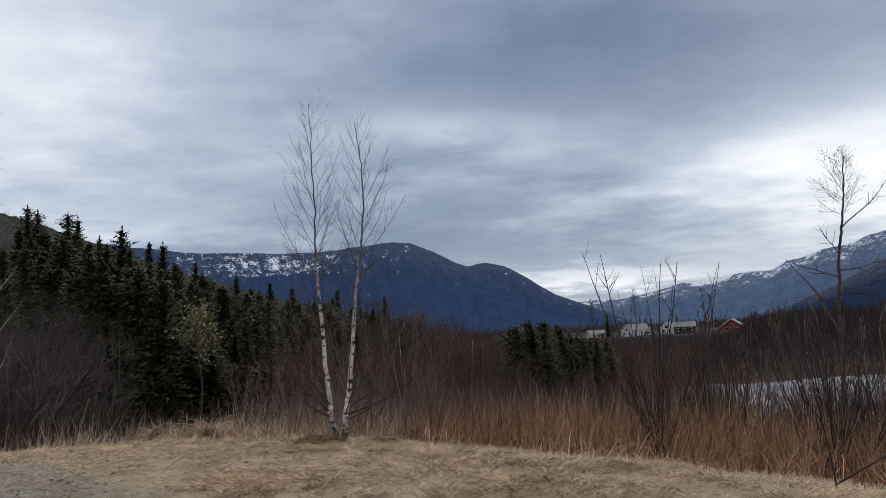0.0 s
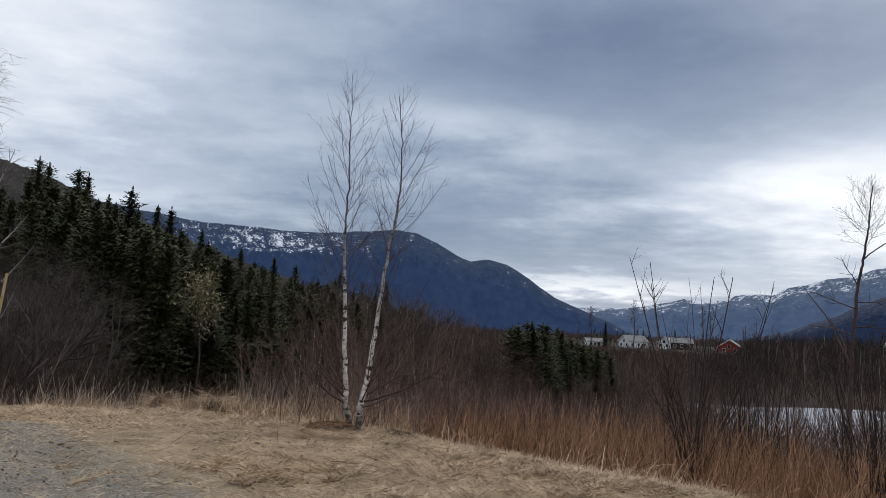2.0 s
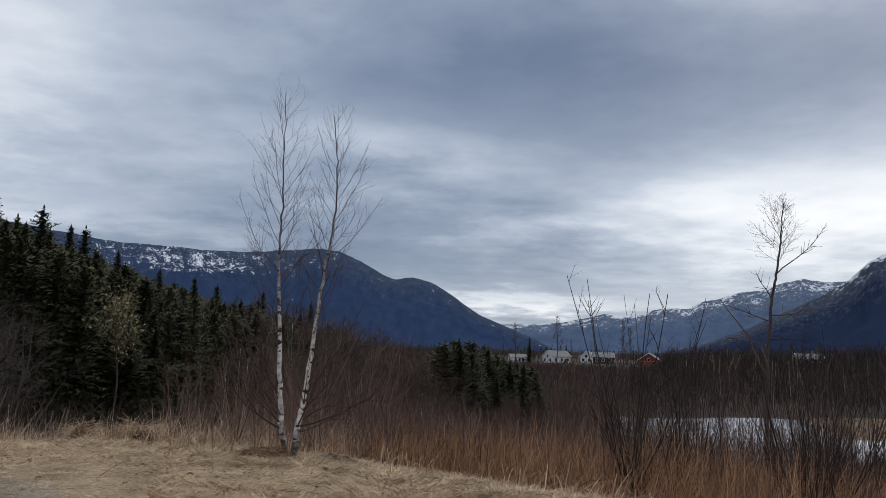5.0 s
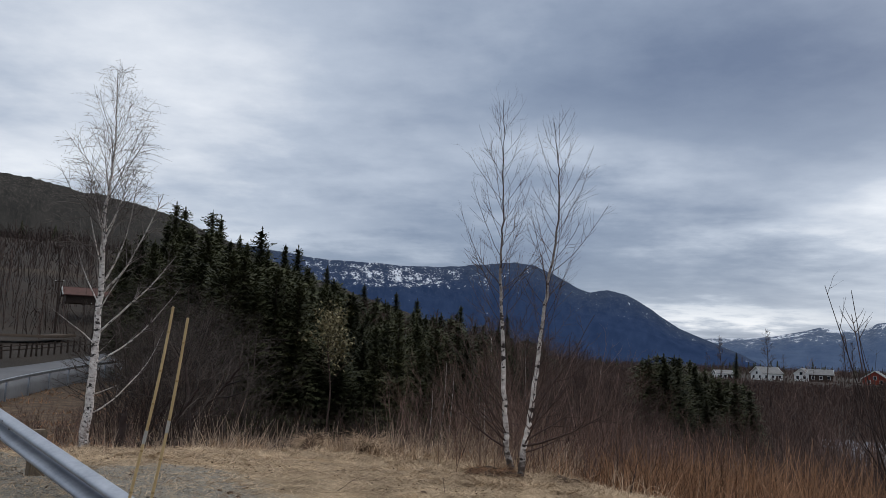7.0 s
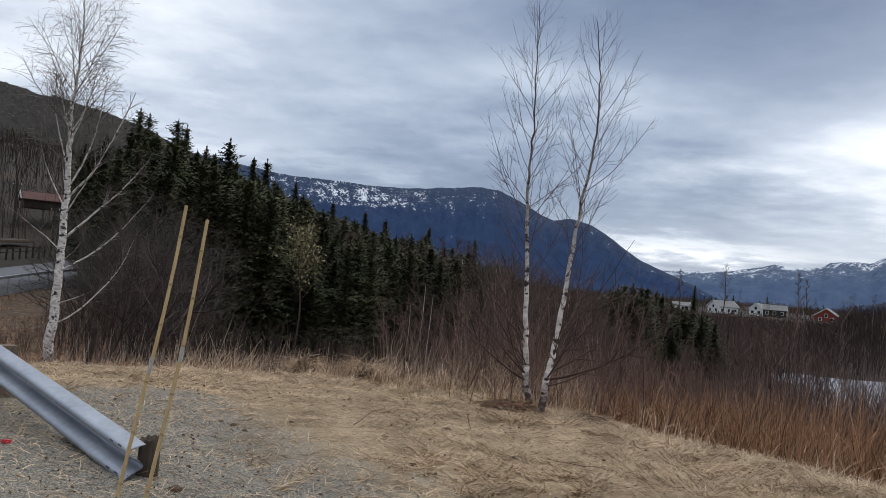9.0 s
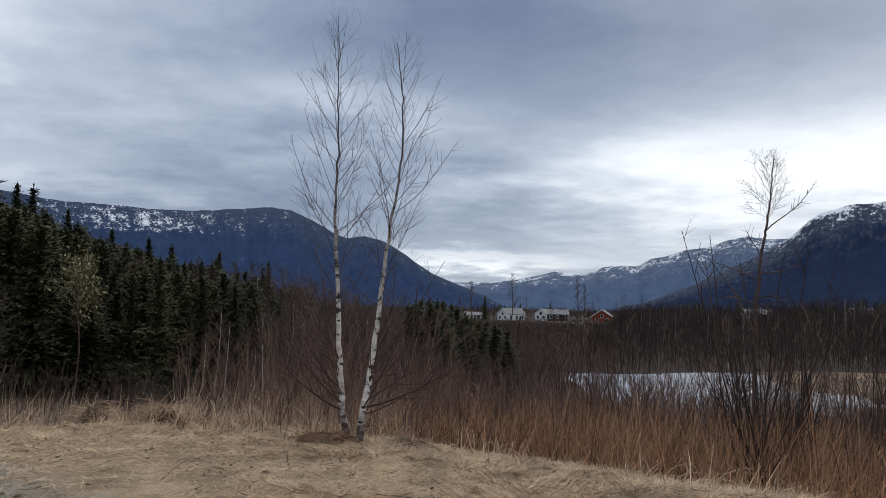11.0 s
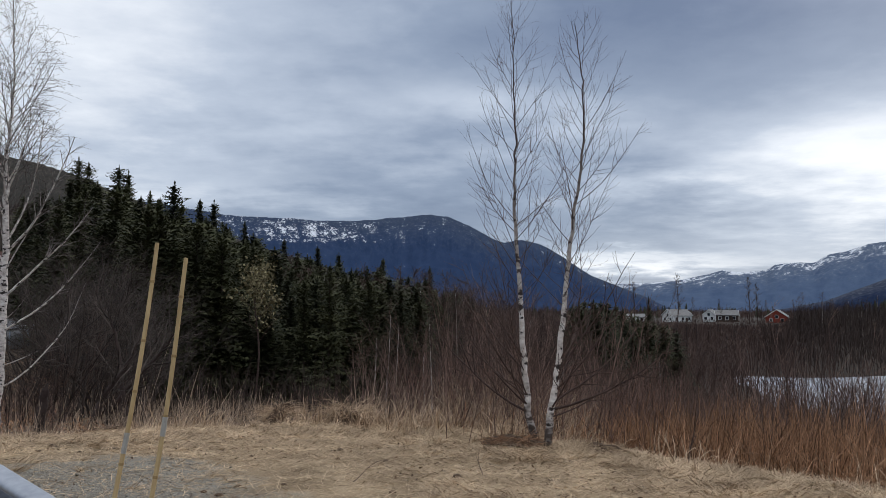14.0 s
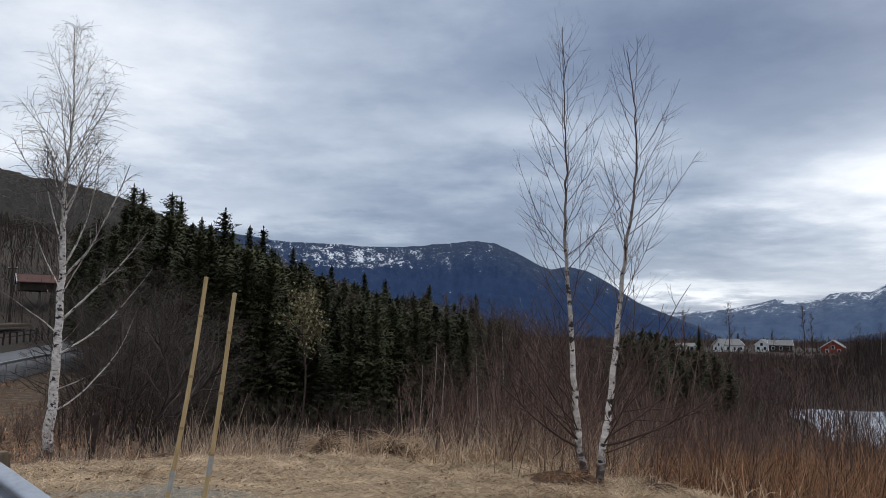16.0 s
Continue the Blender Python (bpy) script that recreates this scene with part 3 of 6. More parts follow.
ridge("backdrop_main_mountain", "wooded mountain painted dark haze-blue with snow patches near its crest", [(-30, 7.4), (-22.6, 6.9), (-18.3, 6.4), (-13.2, 6.15), (-10, 6.05), (-6.4, 6.25), (-4, 6.6), (-2.8, 6.45), (-1.2, 5.8), (0.4, 4.95), (1.3, 4.65), (2.5, 4.85), (3.8, 4.55), (5.3, 3.65), (7.2, 2.35), (9.3, 1.5), (12, 0.4), (14, -0.2)], 3400, 1500, -20, M_MAIN, 700, 9.0)
ridge("backdrop_far_range", "far mountains painted hazy blue and streaked with snow", [(4, 1.6), (9.2, 1.74), (11.2, 1.83), (13.1, 1.99), (15.1, 2.43), (15.9, 2.64), (17.0, 2.47), (18.6, 2.62), (19.1, 2.95), (20.5, 3.11), (21.4, 3.05), (22.4, 3.6), (23.3, 3.73), (24.6, 4.2), (26.0, 4.32), (27.5, 4.88), (28.5, 5.12), (29.6, 4.88), (31.1, 4.9), (36, 5.0), (50, 5)], 4600, 2600, -20, M_FAR, 900, 4.0)
ridge("backdrop_cliff_mountain", "steep dark mountain tinted haze-blue with snow among the cliffs", [(18, -0.2), (22, 0.6), (25.3, 1.9), (26.4, 2.5), (28.2, 3.28), (30.3, 4.35), (31.1, 4.85), (31.7, 5.48), (32.3, 6.1), (33.3, 6.54), (34.6, 6.94), (37, 7.08), (45, 7.4), (60, 8), (80, 7)], 2500, 1150, -15, M_RIGHT, 500, 6.0)


# ---- birches ----
def tree(name, at, label, category, group=""):
    e = new(name)
    e.location = at
    e.empty_display_size = 0.3
    return tagged(e, label, category, group)


def radius_along(pts, stops):
    h = pts[:, 2] - pts[0, 2]
    return np.interp(h, [s[0] for s in stops], [s[1] for s in stops])


def crown_on(rng, trunk, rad, z0, z1, step, reach, steep, r_top, shoots, shoot_len, lift=0.5, hang=0.0, grouped=False):
    """Branches that leave a stem all the way up; reach: length by the share of the crown's height."""
    lines, h = [], trunk[:, 2]
    z, az = z0, rng.uniform(0, 360)
    while z < z1:
        u = (z - z0) / (z1 - z0)
        i = int(np.searchsorted(h, z))
        i = min(max(i, 1), len(h) - 1)
        f = (z - h[i - 1]) / (h[i] - h[i - 1] + 1e-9)
        p = trunk[i - 1] + (trunk[i] - trunk[i - 1]) * f
        az += 137.5 + rng.uniform(-35, 35)
        length = float(np.interp(u, reach[0], reach[1])) * rng.uniform(0.6, 1.15)
        r = min(rad[i] * 0.55, r_top * (0.4 + length))
        b = twig(rng, p, way_of(az, float(np.interp(u, (0, 1), steep)) + rng.uniform(-9, 9)), length, r, 7, lift, 0.06, 0.28)
        group = [b]
        k = max(2, int(shoots * length))
        sub = side_shoots(rng, b, k, shoot_len * (0.5 + 0.5 * length), r * 0.6, 0.46 if grouped else 0.5, 4, 0.35 if not hang else hang)
        group += sub
        for q in sub:
            if rng.random() < 0.4:
                group += side_shoots(rng, q, 2, shoot_len * 0.45, r * 0.35, 0.5, 3, 0.3 if not hang else hang)
        lines += [group] if grouped else group
        z += step * rng.uniform(0.6, 1.4)
    return lines


def twin_birch():
    rng = np.random.default_rng(11)
    base = np.array([0.02, 8.53, 0.0])
    t = tree("birch_tree", base, "slender bare birch with two white trunks on straw", "tree")
    left = smooth_line(np.array([(-0.03, 8.60, -0.12), (-0.05, 8.62, 0.05), (-0.11, 8.62, 0.37), (-0.16, 8.61, 0.9), (-0.23, 8.61, 2.01), (-0.27, 8.60, 2.75), (-0.25, 8.60, 3.35), (-0.27, 8.60, 4.04), (-0.29, 8.6, 4.92)]) - base, 46)
    right = smooth_line(np.array([(0.06, 8.47, -0.12), (0.075, 8.45, 0.05), (0.115, 8.43, 0.40), (0.17, 8.43, 0.71), (0.24, 8.44, 1.31), (0.31, 8.44, 2.02), (0.37, 8.44, 2.46), (0.45, 8.44, 3.04), (0.48, 8.44, 3.71), (0.44, 8.44, 4.15), (0.39, 8.44, 4.57)]) - base, 46)
    for line in (left, right):
        line[3:-1] += rng.normal(0, 0.008, (len(line) - 4, 3)) * (1, 1, 0)
    stops = ((0, 0.058), (0.2, 0.043), (0.6, 0.036), (1.5, 0.028), (2.3, 0.021), (3.1, 0.013), (4.0, 0.007), (5.1, 0.002))
    for k, (line, s) in enumerate(((left, 1.0), (right, 1.02))):
        rad = radius_along(line, stops) * s
        part("trunk", tubes("trunk", [(line, rad)], 10, M_BIRCH), t, "white peeling birch bark with black scars")
        lines = crown_on(rng, line, rad, 1.15, line[-1, 2] - 0.12, 0.064, ((0, 0.2, 0.45, 0.75, 1), (0.78, 1.10, 1.08, 0.80, 0.36)), (41, 50), 0.0031, 8, 0.36, 0.85, 0.5, True)
        for group in lines:
            part("branch", tubes("branch", group, 4, M_TWIG), t)
    low = []
    extra = [(rng.uniform(0, 360), rng.uniform(22, 62), rng.uniform(0.75, 1.3), rng.uniform(0.35, 1.25), rng.uniform(0.007, 0.011)) for _ in range(7)]
    for az, steep, length, z, r in extra + list(((-85, 24, 1.15, 0.42, 0.017), (-110, 36, 1.0, 0.5, 0.014), (-60, 30, 0.95, 0.6, 0.013), (-95, 45, 1.1, 0.75, 0.013), (88, 14, 1.2, 0.5, 0.017), (70, 30, 1.15, 0.62, 0.015), (105, 40, 1.15, 0.8, 0.014), (150, 30, 0.9, 0.5, 0.013), (-160, 34, 0.9, 0.55, 0.013), (20, 32, 1.0, 0.5, 0.013), (95, 55, 1.3, 0.95, 0.012), (-80, 55, 1.2, 0.95, 0.012), (60, 50, 0.9, 1.05, 0.010), (-120, 50, 0.9, 1.1, 0.010), (170, 45, 0.7, 0.9, 0.009), (80, 8, 0.8, 0.33, 0.010))):
        line = left if math.sin(radians(az)) < 0 else right
        p = line[int(np.searchsorted(line[:, 2], z * 0.72))]
        b = twig(rng, p, way_of(az, steep), length * 1.2, r * 0.88, 8, 0.8, 0.07, 0.22)
        group = [b]
        sub = side_shoots(rng, b, 7, 0.5, r * 0.5, 0.5, 4, 0.35)
        group += sub
        for q in sub:
            group += side_shoots(rng, q, 2, 0.22, r * 0.3, 0.5, 3, 0.3)
        part("branch", tubes("branch", group, 5, M_TWIG), t, "dark low branch spreading over the grass")
    for k in range(34):
        a = rng.uniform(0, 360)
        p = np.array([rng.normal(0.1, 0.6), rng.uniform(0.1, 1.0), -0.2])
        b = twig(rng, p, way_of(a, rng.uniform(55, 82)), rng.uniform(0.7, 1.7), 0.0042, 6, 0.2, 0.06, 0.3)
        low += [b] + side_shoots(rng, b, 4, 0.35, 0.003, 0.4, 3, 0.3)
    part("undergrowth", tubes("undergrowth", low, 4, M_ALDER), t, "thin reddish shoots at the foot")


twin_birch()


def left_birch():
    rng = np.random.default_rng(5)
    base = np.array([-12.27, 18.81, 0.0])
    base[2] = land_height(base[0], base[1])
    t = tree("birch_tree", base, "tall bare white birch beside the roadside edge", "tree")
    line = smooth_line(np.array([(-12.32, 18.80, base[2] - 0.2), (-12.29, 18.81, -1.1), (-12.20, 18.83, 0.77), (-12.22, 18.81, 2.78), (-12.24, 18.80, 4.36), (-12.27, 18.79, 5.32), (-12.20, 18.82, 6.46), (-12.22, 18.80, 7.94), (-12.27, 18.76, 9.15)]) - base, 60)
    line[3:-1] += rng.normal(0, 0.018, (len(line) - 4, 3)) * (1, 1, 0)
    rad = radius_along(line, ((0, 0.15), (0.6, 0.115), (2.5, 0.092), (5.5, 0.062), (7.0, 0.042), (9, 0.02), (11.5, 0.006)))
    part("trunk", tubes("trunk", [(line, rad * 1.12)], 12, M_OLDBIRCH), t, "white birch bark with black knots")
    limbs, fine = [], []
    for az, steep, length, z, r in ((80, 22, 3.3, 0.85, 0.045), (84, 14, 2.2, 1.5, 0.028), (86, 34, 3.2, 2.3, 0.05), (85, 40, 3.0, 3.2, 0.06), (-88, 38, 2.0, 3.0, 0.032), (-84, 52, 2.2, 3.9, 0.036), (95, 52, 3.3, 4.3, 0.06), (60, 62, 3.2, 4.5, 0.05), (-90, 66, 2.6, 5.0, 0.04), (110, 48, 2.0, 3.8, 0.035), (-70, 55, 1.4, 4.2, 0.03), (80, 40, 1.0, 2.6, 0.025), (-100, 60, 1.5, 6.2, 0.04), (95, 60, 1.8, 5.8, 0.045), (40, 58, 2.0, 6.0, 0.04), (-150, 60, 1.6, 6.0, 0.035), (150, 55, 1.8, 5.4, 0.04)):
        p = line[int(np.searchsorted(line[:, 2], z))]
        b = twig(rng, p, way_of(az, steep), length, r * 0.56, 9, 0.75, 0.07, 0.25)
        limbs.append(b)
        sub = side_shoots(rng, b, int(5 * length), 0.85, r * 0.19, 0.42, 5, 0.3)
        limbs += sub
        if z > 3:
            for q in sub:
                fine += side_shoots(rng, q, 4, 0.55, 0.005, 0.5, 4, -0.5)
    part("upper_crown", tubes("upper_crown", limbs, 6, M_OLDBIRCH), t, "pale crooked limbs")
    top = crown_on(rng, line, rad, 5.2, line[-1, 2] - 0.1, 0.092, ((0, 0.25, 0.55, 0.8, 1), (1.7, 2.1, 1.9, 1.25, 0.45)), (42, 64), 0.010, 7, 0.7, 0.45, -0.7)
    top = [(p, np.maximum(r * 0.7, 0.0028)) for p, r in top]
    part("crown", tubes("crown", top + fine, 3, M_GREYBARK), t, "fine drooping bare twigs")


left_birch()


def right_birch():
    rng = np.random.default_rng(8)
    base = np.array([19.55, 35.17, land_height(19.55, 35.17) - 0.2])
    t = tree("birch_tree", base, "tall bare birch with forked crown in lakeside scrub", "tree")
    line = smooth_line(np.array([tuple(base), (19.53, 35.18, -1.9), (19.61, 35.14, 1.38), (19.79, 35.06, 3.86), (20.03, 34.94, 5.53), (20.20, 34.85, 6.92), (20.35, 34.77, 8.85)]) - base, 50)
    line[3:-1] += rng.normal(0, 0.02, (len(line) - 4, 3)) * (1, 1, 0)
    rad = radius_along(line, ((0, 0.13), (5, 0.09), (9, 0.065), (11, 0.04), (14, 0.012)))
    fork = twig(rng, line[32], (0.75, -0.3, 1.0), 3.4, 0.034, 9, 0.3, 0.08, 0.2)
    second = twig(rng, line[14], (-0.25, 0.1, 1.0), 4.4, 0.06, 9, 0.1, 0.08, 0.25)
    part("trunk", tubes("trunk", [(line, rad), second], 8, M_TWIG), t, "dark forked trunk")
    lines = [fork]
    for az, steep, length, z, r in ((-80, 20, 2.2, 7.2, 0.05), (95, 12, 2.4, 7.6, 0.05), (-110, 40, 1.6, 8.3, 0.04), (70, 28, 2.0, 6.2, 0.05), (-60, 32, 2.0, 6.0, 0.05)):
        p = line[int(np.searchsorted(line[:, 2], z))]
        b = twig(rng, p, way_of(az, steep), length, r * 0.7, 9, -0.3, 0.12, 0.25)
        lines.append(b)
        lines += side_shoots(rng, b, 8, 0.8, 0.02, 0.5, 4, 0.3)
    lines += side_shoots(rng, fork, 14, 0.7, 0.015, 0.5, 4, 0.3, 0.4)
    part("upper_crown", tubes("upper_crown", lines, 5, M_TWIG), t, "crooked dark limbs")
    top = crown_on(rng, line, rad, 10.0, line[-1, 2] - 0.1, 0.13, ((0, 0.3, 0.7, 1), (1.3, 1.9, 1.4, 0.5)), (30, 64), 0.010, 8, 0.7, 0.6)
    top = [(p, np.maximum(r * 0.7, 0.0045)) for p, r in top]
    part("crown", tubes("crown", top, 3, M_GREYBARK), t)


right_birch()


# ---- shrubs and thickets ----
def shrub_mesh(seed, height, stems, spread, r, shoots, mat, sides=4, bare=0.25, least=0.55):
    rng = np.random.default_rng(seed)
    lines = []
    for k in range(stems):
        a = rng.uniform(0, 360)
        p = np.array([rng.normal(0, 0.05 * height), rng.normal(0, 0.05 * height), -0.1])
        b = twig(rng, p, way_of(a, 90 - rng.uniform(0.1, 1) * spread), height * rng.uniform(least, 1.05), r * rng.uniform(0.6, 1.1), 8, 0.25, 0.05, 0.25)
        group = [b]
        sub = side_shoots(rng, b, shoots, height * 0.26, r * 0.4, 0.38, 4, 0.4, bare)
        group += sub
        for q in sub:
            group += side_shoots(rng, q, 3, height * 0.11, r * 0.25, 0.4, 3, 0.35)
        lines += group
    return tubes("crown", lines, sides, mat)


def scatter(name, meshes, places, label, category, group, rng, size=(0.85, 1.15), part_name="crown"):
    """Plants of one kind, each an object of its own with a turn and a size of its own."""
    for k, (x, y, z, s) in enumerate(places):
        e = tree(name, (x, y, z), label, category, group)
        e.rotation_euler = (0, 0, rng.uniform(0, 6.28))
        s = s * rng.uniform(*size)
        e.scale = (s, s, s)
        kind = meshes[k % len(meshes)]
        for me in kind if isinstance(kind, list) else [kind]:
            part("stem" if isinstance(kind, list) else part_name, me, e)


def wand_shrub(seed, height, stems, spread, r, mat):
    """A clump of straight wands with few short shoots towards their tips, a mesh for each wand."""
    rng = np.random.default_rng(seed)
    out = []
    for k in range(stems):
        p = np.array([rng.normal(0, 0.09), rng.normal(0, 0.09), -0.15])
        b = twig(rng, p, way_of(rng.uniform(0, 360), 90 - rng.uniform(0.05, 1) * spread), height * rng.uniform(0.5, 1.05), r * rng.uniform(0.55, 1.15), 9, 0.2, 0.035, 0.3)
        group = [b]
        for q in side_shoots(rng, b, int(rng.integers(2, 6)), height * 0.22, r * 0.42, 0.36, 5, 0.35, 0.35):
            group += [q] + side_shoots(rng, q, 2, height * 0.06, r * 0.25, 0.45, 3, 0.3)
        out.append(tubes("stem", group, 5, mat))
    return out


def willows():
    rng = np.random.default_rng(21)
    big = [wand_shrub(31, 2.75, 26, 36, 0.0135, M_DARKTWIG), wand_shrub(32, 2.4, 9, 26, 0.0115, M_DARKTWIG), wand_shrub(33, 2.3, 8, 26, 0.0105, M_TWIG)]
    rows = [(4.19, 7.33, 1.0), (4.85, 7.45, 0.85), (5.45, 7.5, 0.9), (6.5, 7.45, 0.95), (7.6, 8.6, 1.0), (8.6, 9.5, 0.95), (6.2, 10.5, 0.9), (9.2, 12.0, 1.1), (5.0, 12.5, 0.85), (11.0, 13.5, 1.1), (7.4, 14.5, 1.0), (6.9, 6.6, 0.8), (5.9, 6.4, 0.7), (8.0, 7.2, 0.85), (7.2, 9.6, 0.9), (9.4, 8.6, 0.9), (6.6, 8.6, 0.75), (10.2, 10.4, 1.0), (5.6, 9.0, 0.7)]
    scatter("willow_shrub", big, [(x, y, land_height(x, y), s) for x, y, s in rows], "bare dark willow shrub with many upright stems", "shrub", "willow shrubs by the slope", rng, (0.95, 1.05))
    lone = tree("sapling", (3.66, 7.42, land_height(3.66, 7.42)), "thin bare sapling with a forked tip", "sapling")
    stem = smooth_line([(0.25, 0, -0.1), (0.2, 0, 0.6), (0.14, 0, 1.4), (0.06, 0, 2.0), (0, 0, 2.35)], 14)
    lines = [(stem, np.linspace(0.011, 0.004, 14))]
    lines += [twig(rng, stem[11], way_of(a, 45), 0.28, 0.004, 5, 0.5, 0.08) for a in (-90, 80, -40, 120)]
    lines += [twig(rng, stem[12], way_of(a, 55), 0.2, 0.004, 4, 0.4, 0.08) for a in (-70, 100)]
    part("crown", tubes("crown", lines, 5, M_TWIG), lone)
    bent = tree("sapling", (4.9, 4.15, land_height(4.9, 4.15)), "dark bare sapling with one long sideways branch", "sapling")
    stem = smooth_line([(0.02, 0, -0.1), (0, 0, 0.2), (-0.05, 0.02, 0.6), (-0.1, 0.02, 1.02)], 12)
    arm = smooth_line([stem[2], (0.3, -0.05, 0.22), (0.7, -0.1, 0.42), (1.15, -0.15, 0.52)], 12)
    lines = [(stem, np.linspace(0.011, 0.004, 12)), (arm, np.linspace(0.011, 0.004, 12))]
    lines += side_shoots(rng, lines[0], 5, 0.3, 0.004, 0.4, 4, 0.3) + side_shoots(rng, lines[1], 6, 0.3, 0.004, 0.45, 4, 0.4)
    part("crown", tubes("crown", lines, 5, M_DARKTWIG), bent)
    thin = [shrub_mesh(41, 1.3, 2, 14, 0.008, 4, M_TWIG, 5), shrub_mesh(42, 1.15, 1, 12, 0.009, 5, M_TWIG, 5)]
    rows = [(1.32, 8.9, 1.0), (1.28, 7.75, 0.85), (2.3, 8.3, 0.9), (-1.9, 10.9, 1.0), (-2.8, 12.0, 1.1)]
    scatter("sapling", thin, [(x, y, land_height(x, y), s) for x, y, s in rows], "thin bare sapling in dry grass", "sapling", "saplings in the dry grass", rng)


willows()


def thickets():
    rng = np.random.default_rng(22)
    brush = [shrub_mesh(51 + k, 2.6, 12, 30, 0.0115, 8, M_ALDER, 3) for k in range(3)]
    places = []
    for k in range(54):
        az = rng.uniform(-5, 32) if k > 5 else rng.uniform(-20, -5)
        r = rng.uniform(14.5, 30) if az < 12 else rng.uniform(16, 34)
        x, y, z = spot(az, r)
        top = r * math.tan(radians(rng.uniform(-5.6, -3.0))) + 1.5 - z
        places.append((x, y, z, min(1.4, max(0.35, top / 2.5))))
    scatter("brushwood", brush, places, "leafless reddish-brown brushwood on the slope", "shrub", "brushwood on the slope", rng, (0.8, 1.15))
    dark = [shrub_mesh(56 + k, 2.6, 9, 26, 0.0105, 6, M_TWIG if k else M_ALDER, 3, 0.25, 0.35) for k in range(3)]
    places = []
    for k in range(50):
        az = rng.uniform(18, 40)
        r = rng.uniform(11, 30)
        x, y, z = spot(az, r)
        top = r * math.tan(radians(rng.uniform(-2.2, 0.4))) + 1.5 - z
        places.append((x, y, z, min(1.6, max(0.45, top / 2.5))))
    behind = [(x, y, land_height(x, y), q) for x, y, q in ((-1.5, 10.6, 0.62), (-0.9, 9.9, 0.72), (-0.3, 10.3, 0.85), (0.3, 9.7, 0.78), (0.9, 10.2, 0.8), (1.3, 9.6, 0.62), (-1.1, 11.6, 0.85), (0.0, 11.8, 0.95), (1.0, 11.8, 0.9), (1.9, 10.8, 0.6), (-2.2, 11.9, 0.7), (-0.5, 13.0, 1.0))]
    scatter("brushwood", brush, behind, "reddish leafless brushwood close behind the birch", "shrub", "brushwood on the slope", rng, (0.9, 1.1))
    scatter("brushwood", dark, places, "dark leafless twiggy scrub above the frozen lake", "shrub", "dark scrub above the lake", rng, (0.9, 1.05))
    thin = [shrub_mesh(156 + k, 2.6, 7, 24, 0.010, 6, M_ALDER if k else M_TWIG, 3, 0.25, 0.35) for k in range(3)]
    places = []
    for k in range(96):
        az = 13 + 27 * (k + rng.uniform(0, 1)) / 96 if k % 3 else rng.uniform(23, 41)
        r = rng.uniform(17, 44) if k % 3 else rng.uniform(9.5, 17)
        x, y, z = spot(az, r)
        top = r * math.tan(radians(rng.uniform(-5.2, -0.8))) + 1.5 - z
        places.append((x, y, z, min(1.5, max(0.4, top / 2.5))))
    hedge = [(*spot(35.4 + 0.38 * k, 112 + rng.uniform(-1, 1)), rng.uniform(0.75, 1.0)) for k in range(7)]
    scatter("brushwood", dark, hedge, "dark clipped bare hedge on the meadow", "shrub", "hedge on the meadow", rng)
    foot = [(19.55 + dx, 35.17 + dy, land_height(19.55 + dx, 35.17 + dy) - 0.1, q) for dx, dy, q in ((0.5, 0.3, 1.9), (-0.6, -0.2, 1.7), (1.5, -0.5, 2.0), (2.4, 0.4, 1.6), (0.9, -0.9, 1.4), (-1.3, 0.5, 1.2))]
    scatter("alder_tree", dark, foot, "dark many-stemmed bare alder beside the birch", "tree", "alders beside the lakeside birch", rng)
    scatter("brushwood", thin, places, "thin leafless brushwood before the frozen lake", "shrub", "thin brushwood before the lake", rng, (0.9, 1.05))
    tall = [shrub_mesh(61 + k, 6.0, 10, 28, 0.05, 11, M_FARWOOD, 3) for k in range(3)]
    places = []
    for az, r, s in ((-28.8, 29, 0.6), (-27.0, 33, 0.7), (-25, 36, 0.6), (-36, 26, 0.22), (-34.3, 27, 0.2), (-31.4, 25, 0.3), (-30.3, 29, 0.35), (-5.0, 42, 0.6), (-3, 40, 0.7), (0, 44, 0.85), (-27, 48, 1.2), (-27.5, 46, 1.0), (-3, 56, 1.0)):
        places.append((*spot(az, r), s))
    scatter("alder_tree", tall, places, "leafless many-stemmed grey-brown alder", "tree", "alders in the hollow", rng, (0.9, 1.1))


    low = [(*spot(az, r), s) for az, r, s in ((-38, 15, 0.4), (-36.5, 18, 0.5), (-35, 16, 0.35), (-33.2, 21, 0.6), (-34.5, 26, 0.6), (-37, 30, 0.7), (-31.5, 19, 0.5), (-30.4, 16, 0.45), (-33, 33, 0.7), (-31.8, 28, 0.8), (-35.8, 38, 0.8), (-30, 22, 0.6))]
    scatter("brushwood", brush, low, "low leafless brown brushwood beside the hollow", "shrub", "brushwood on the slope", rng, (0.8, 1.15))


thickets()


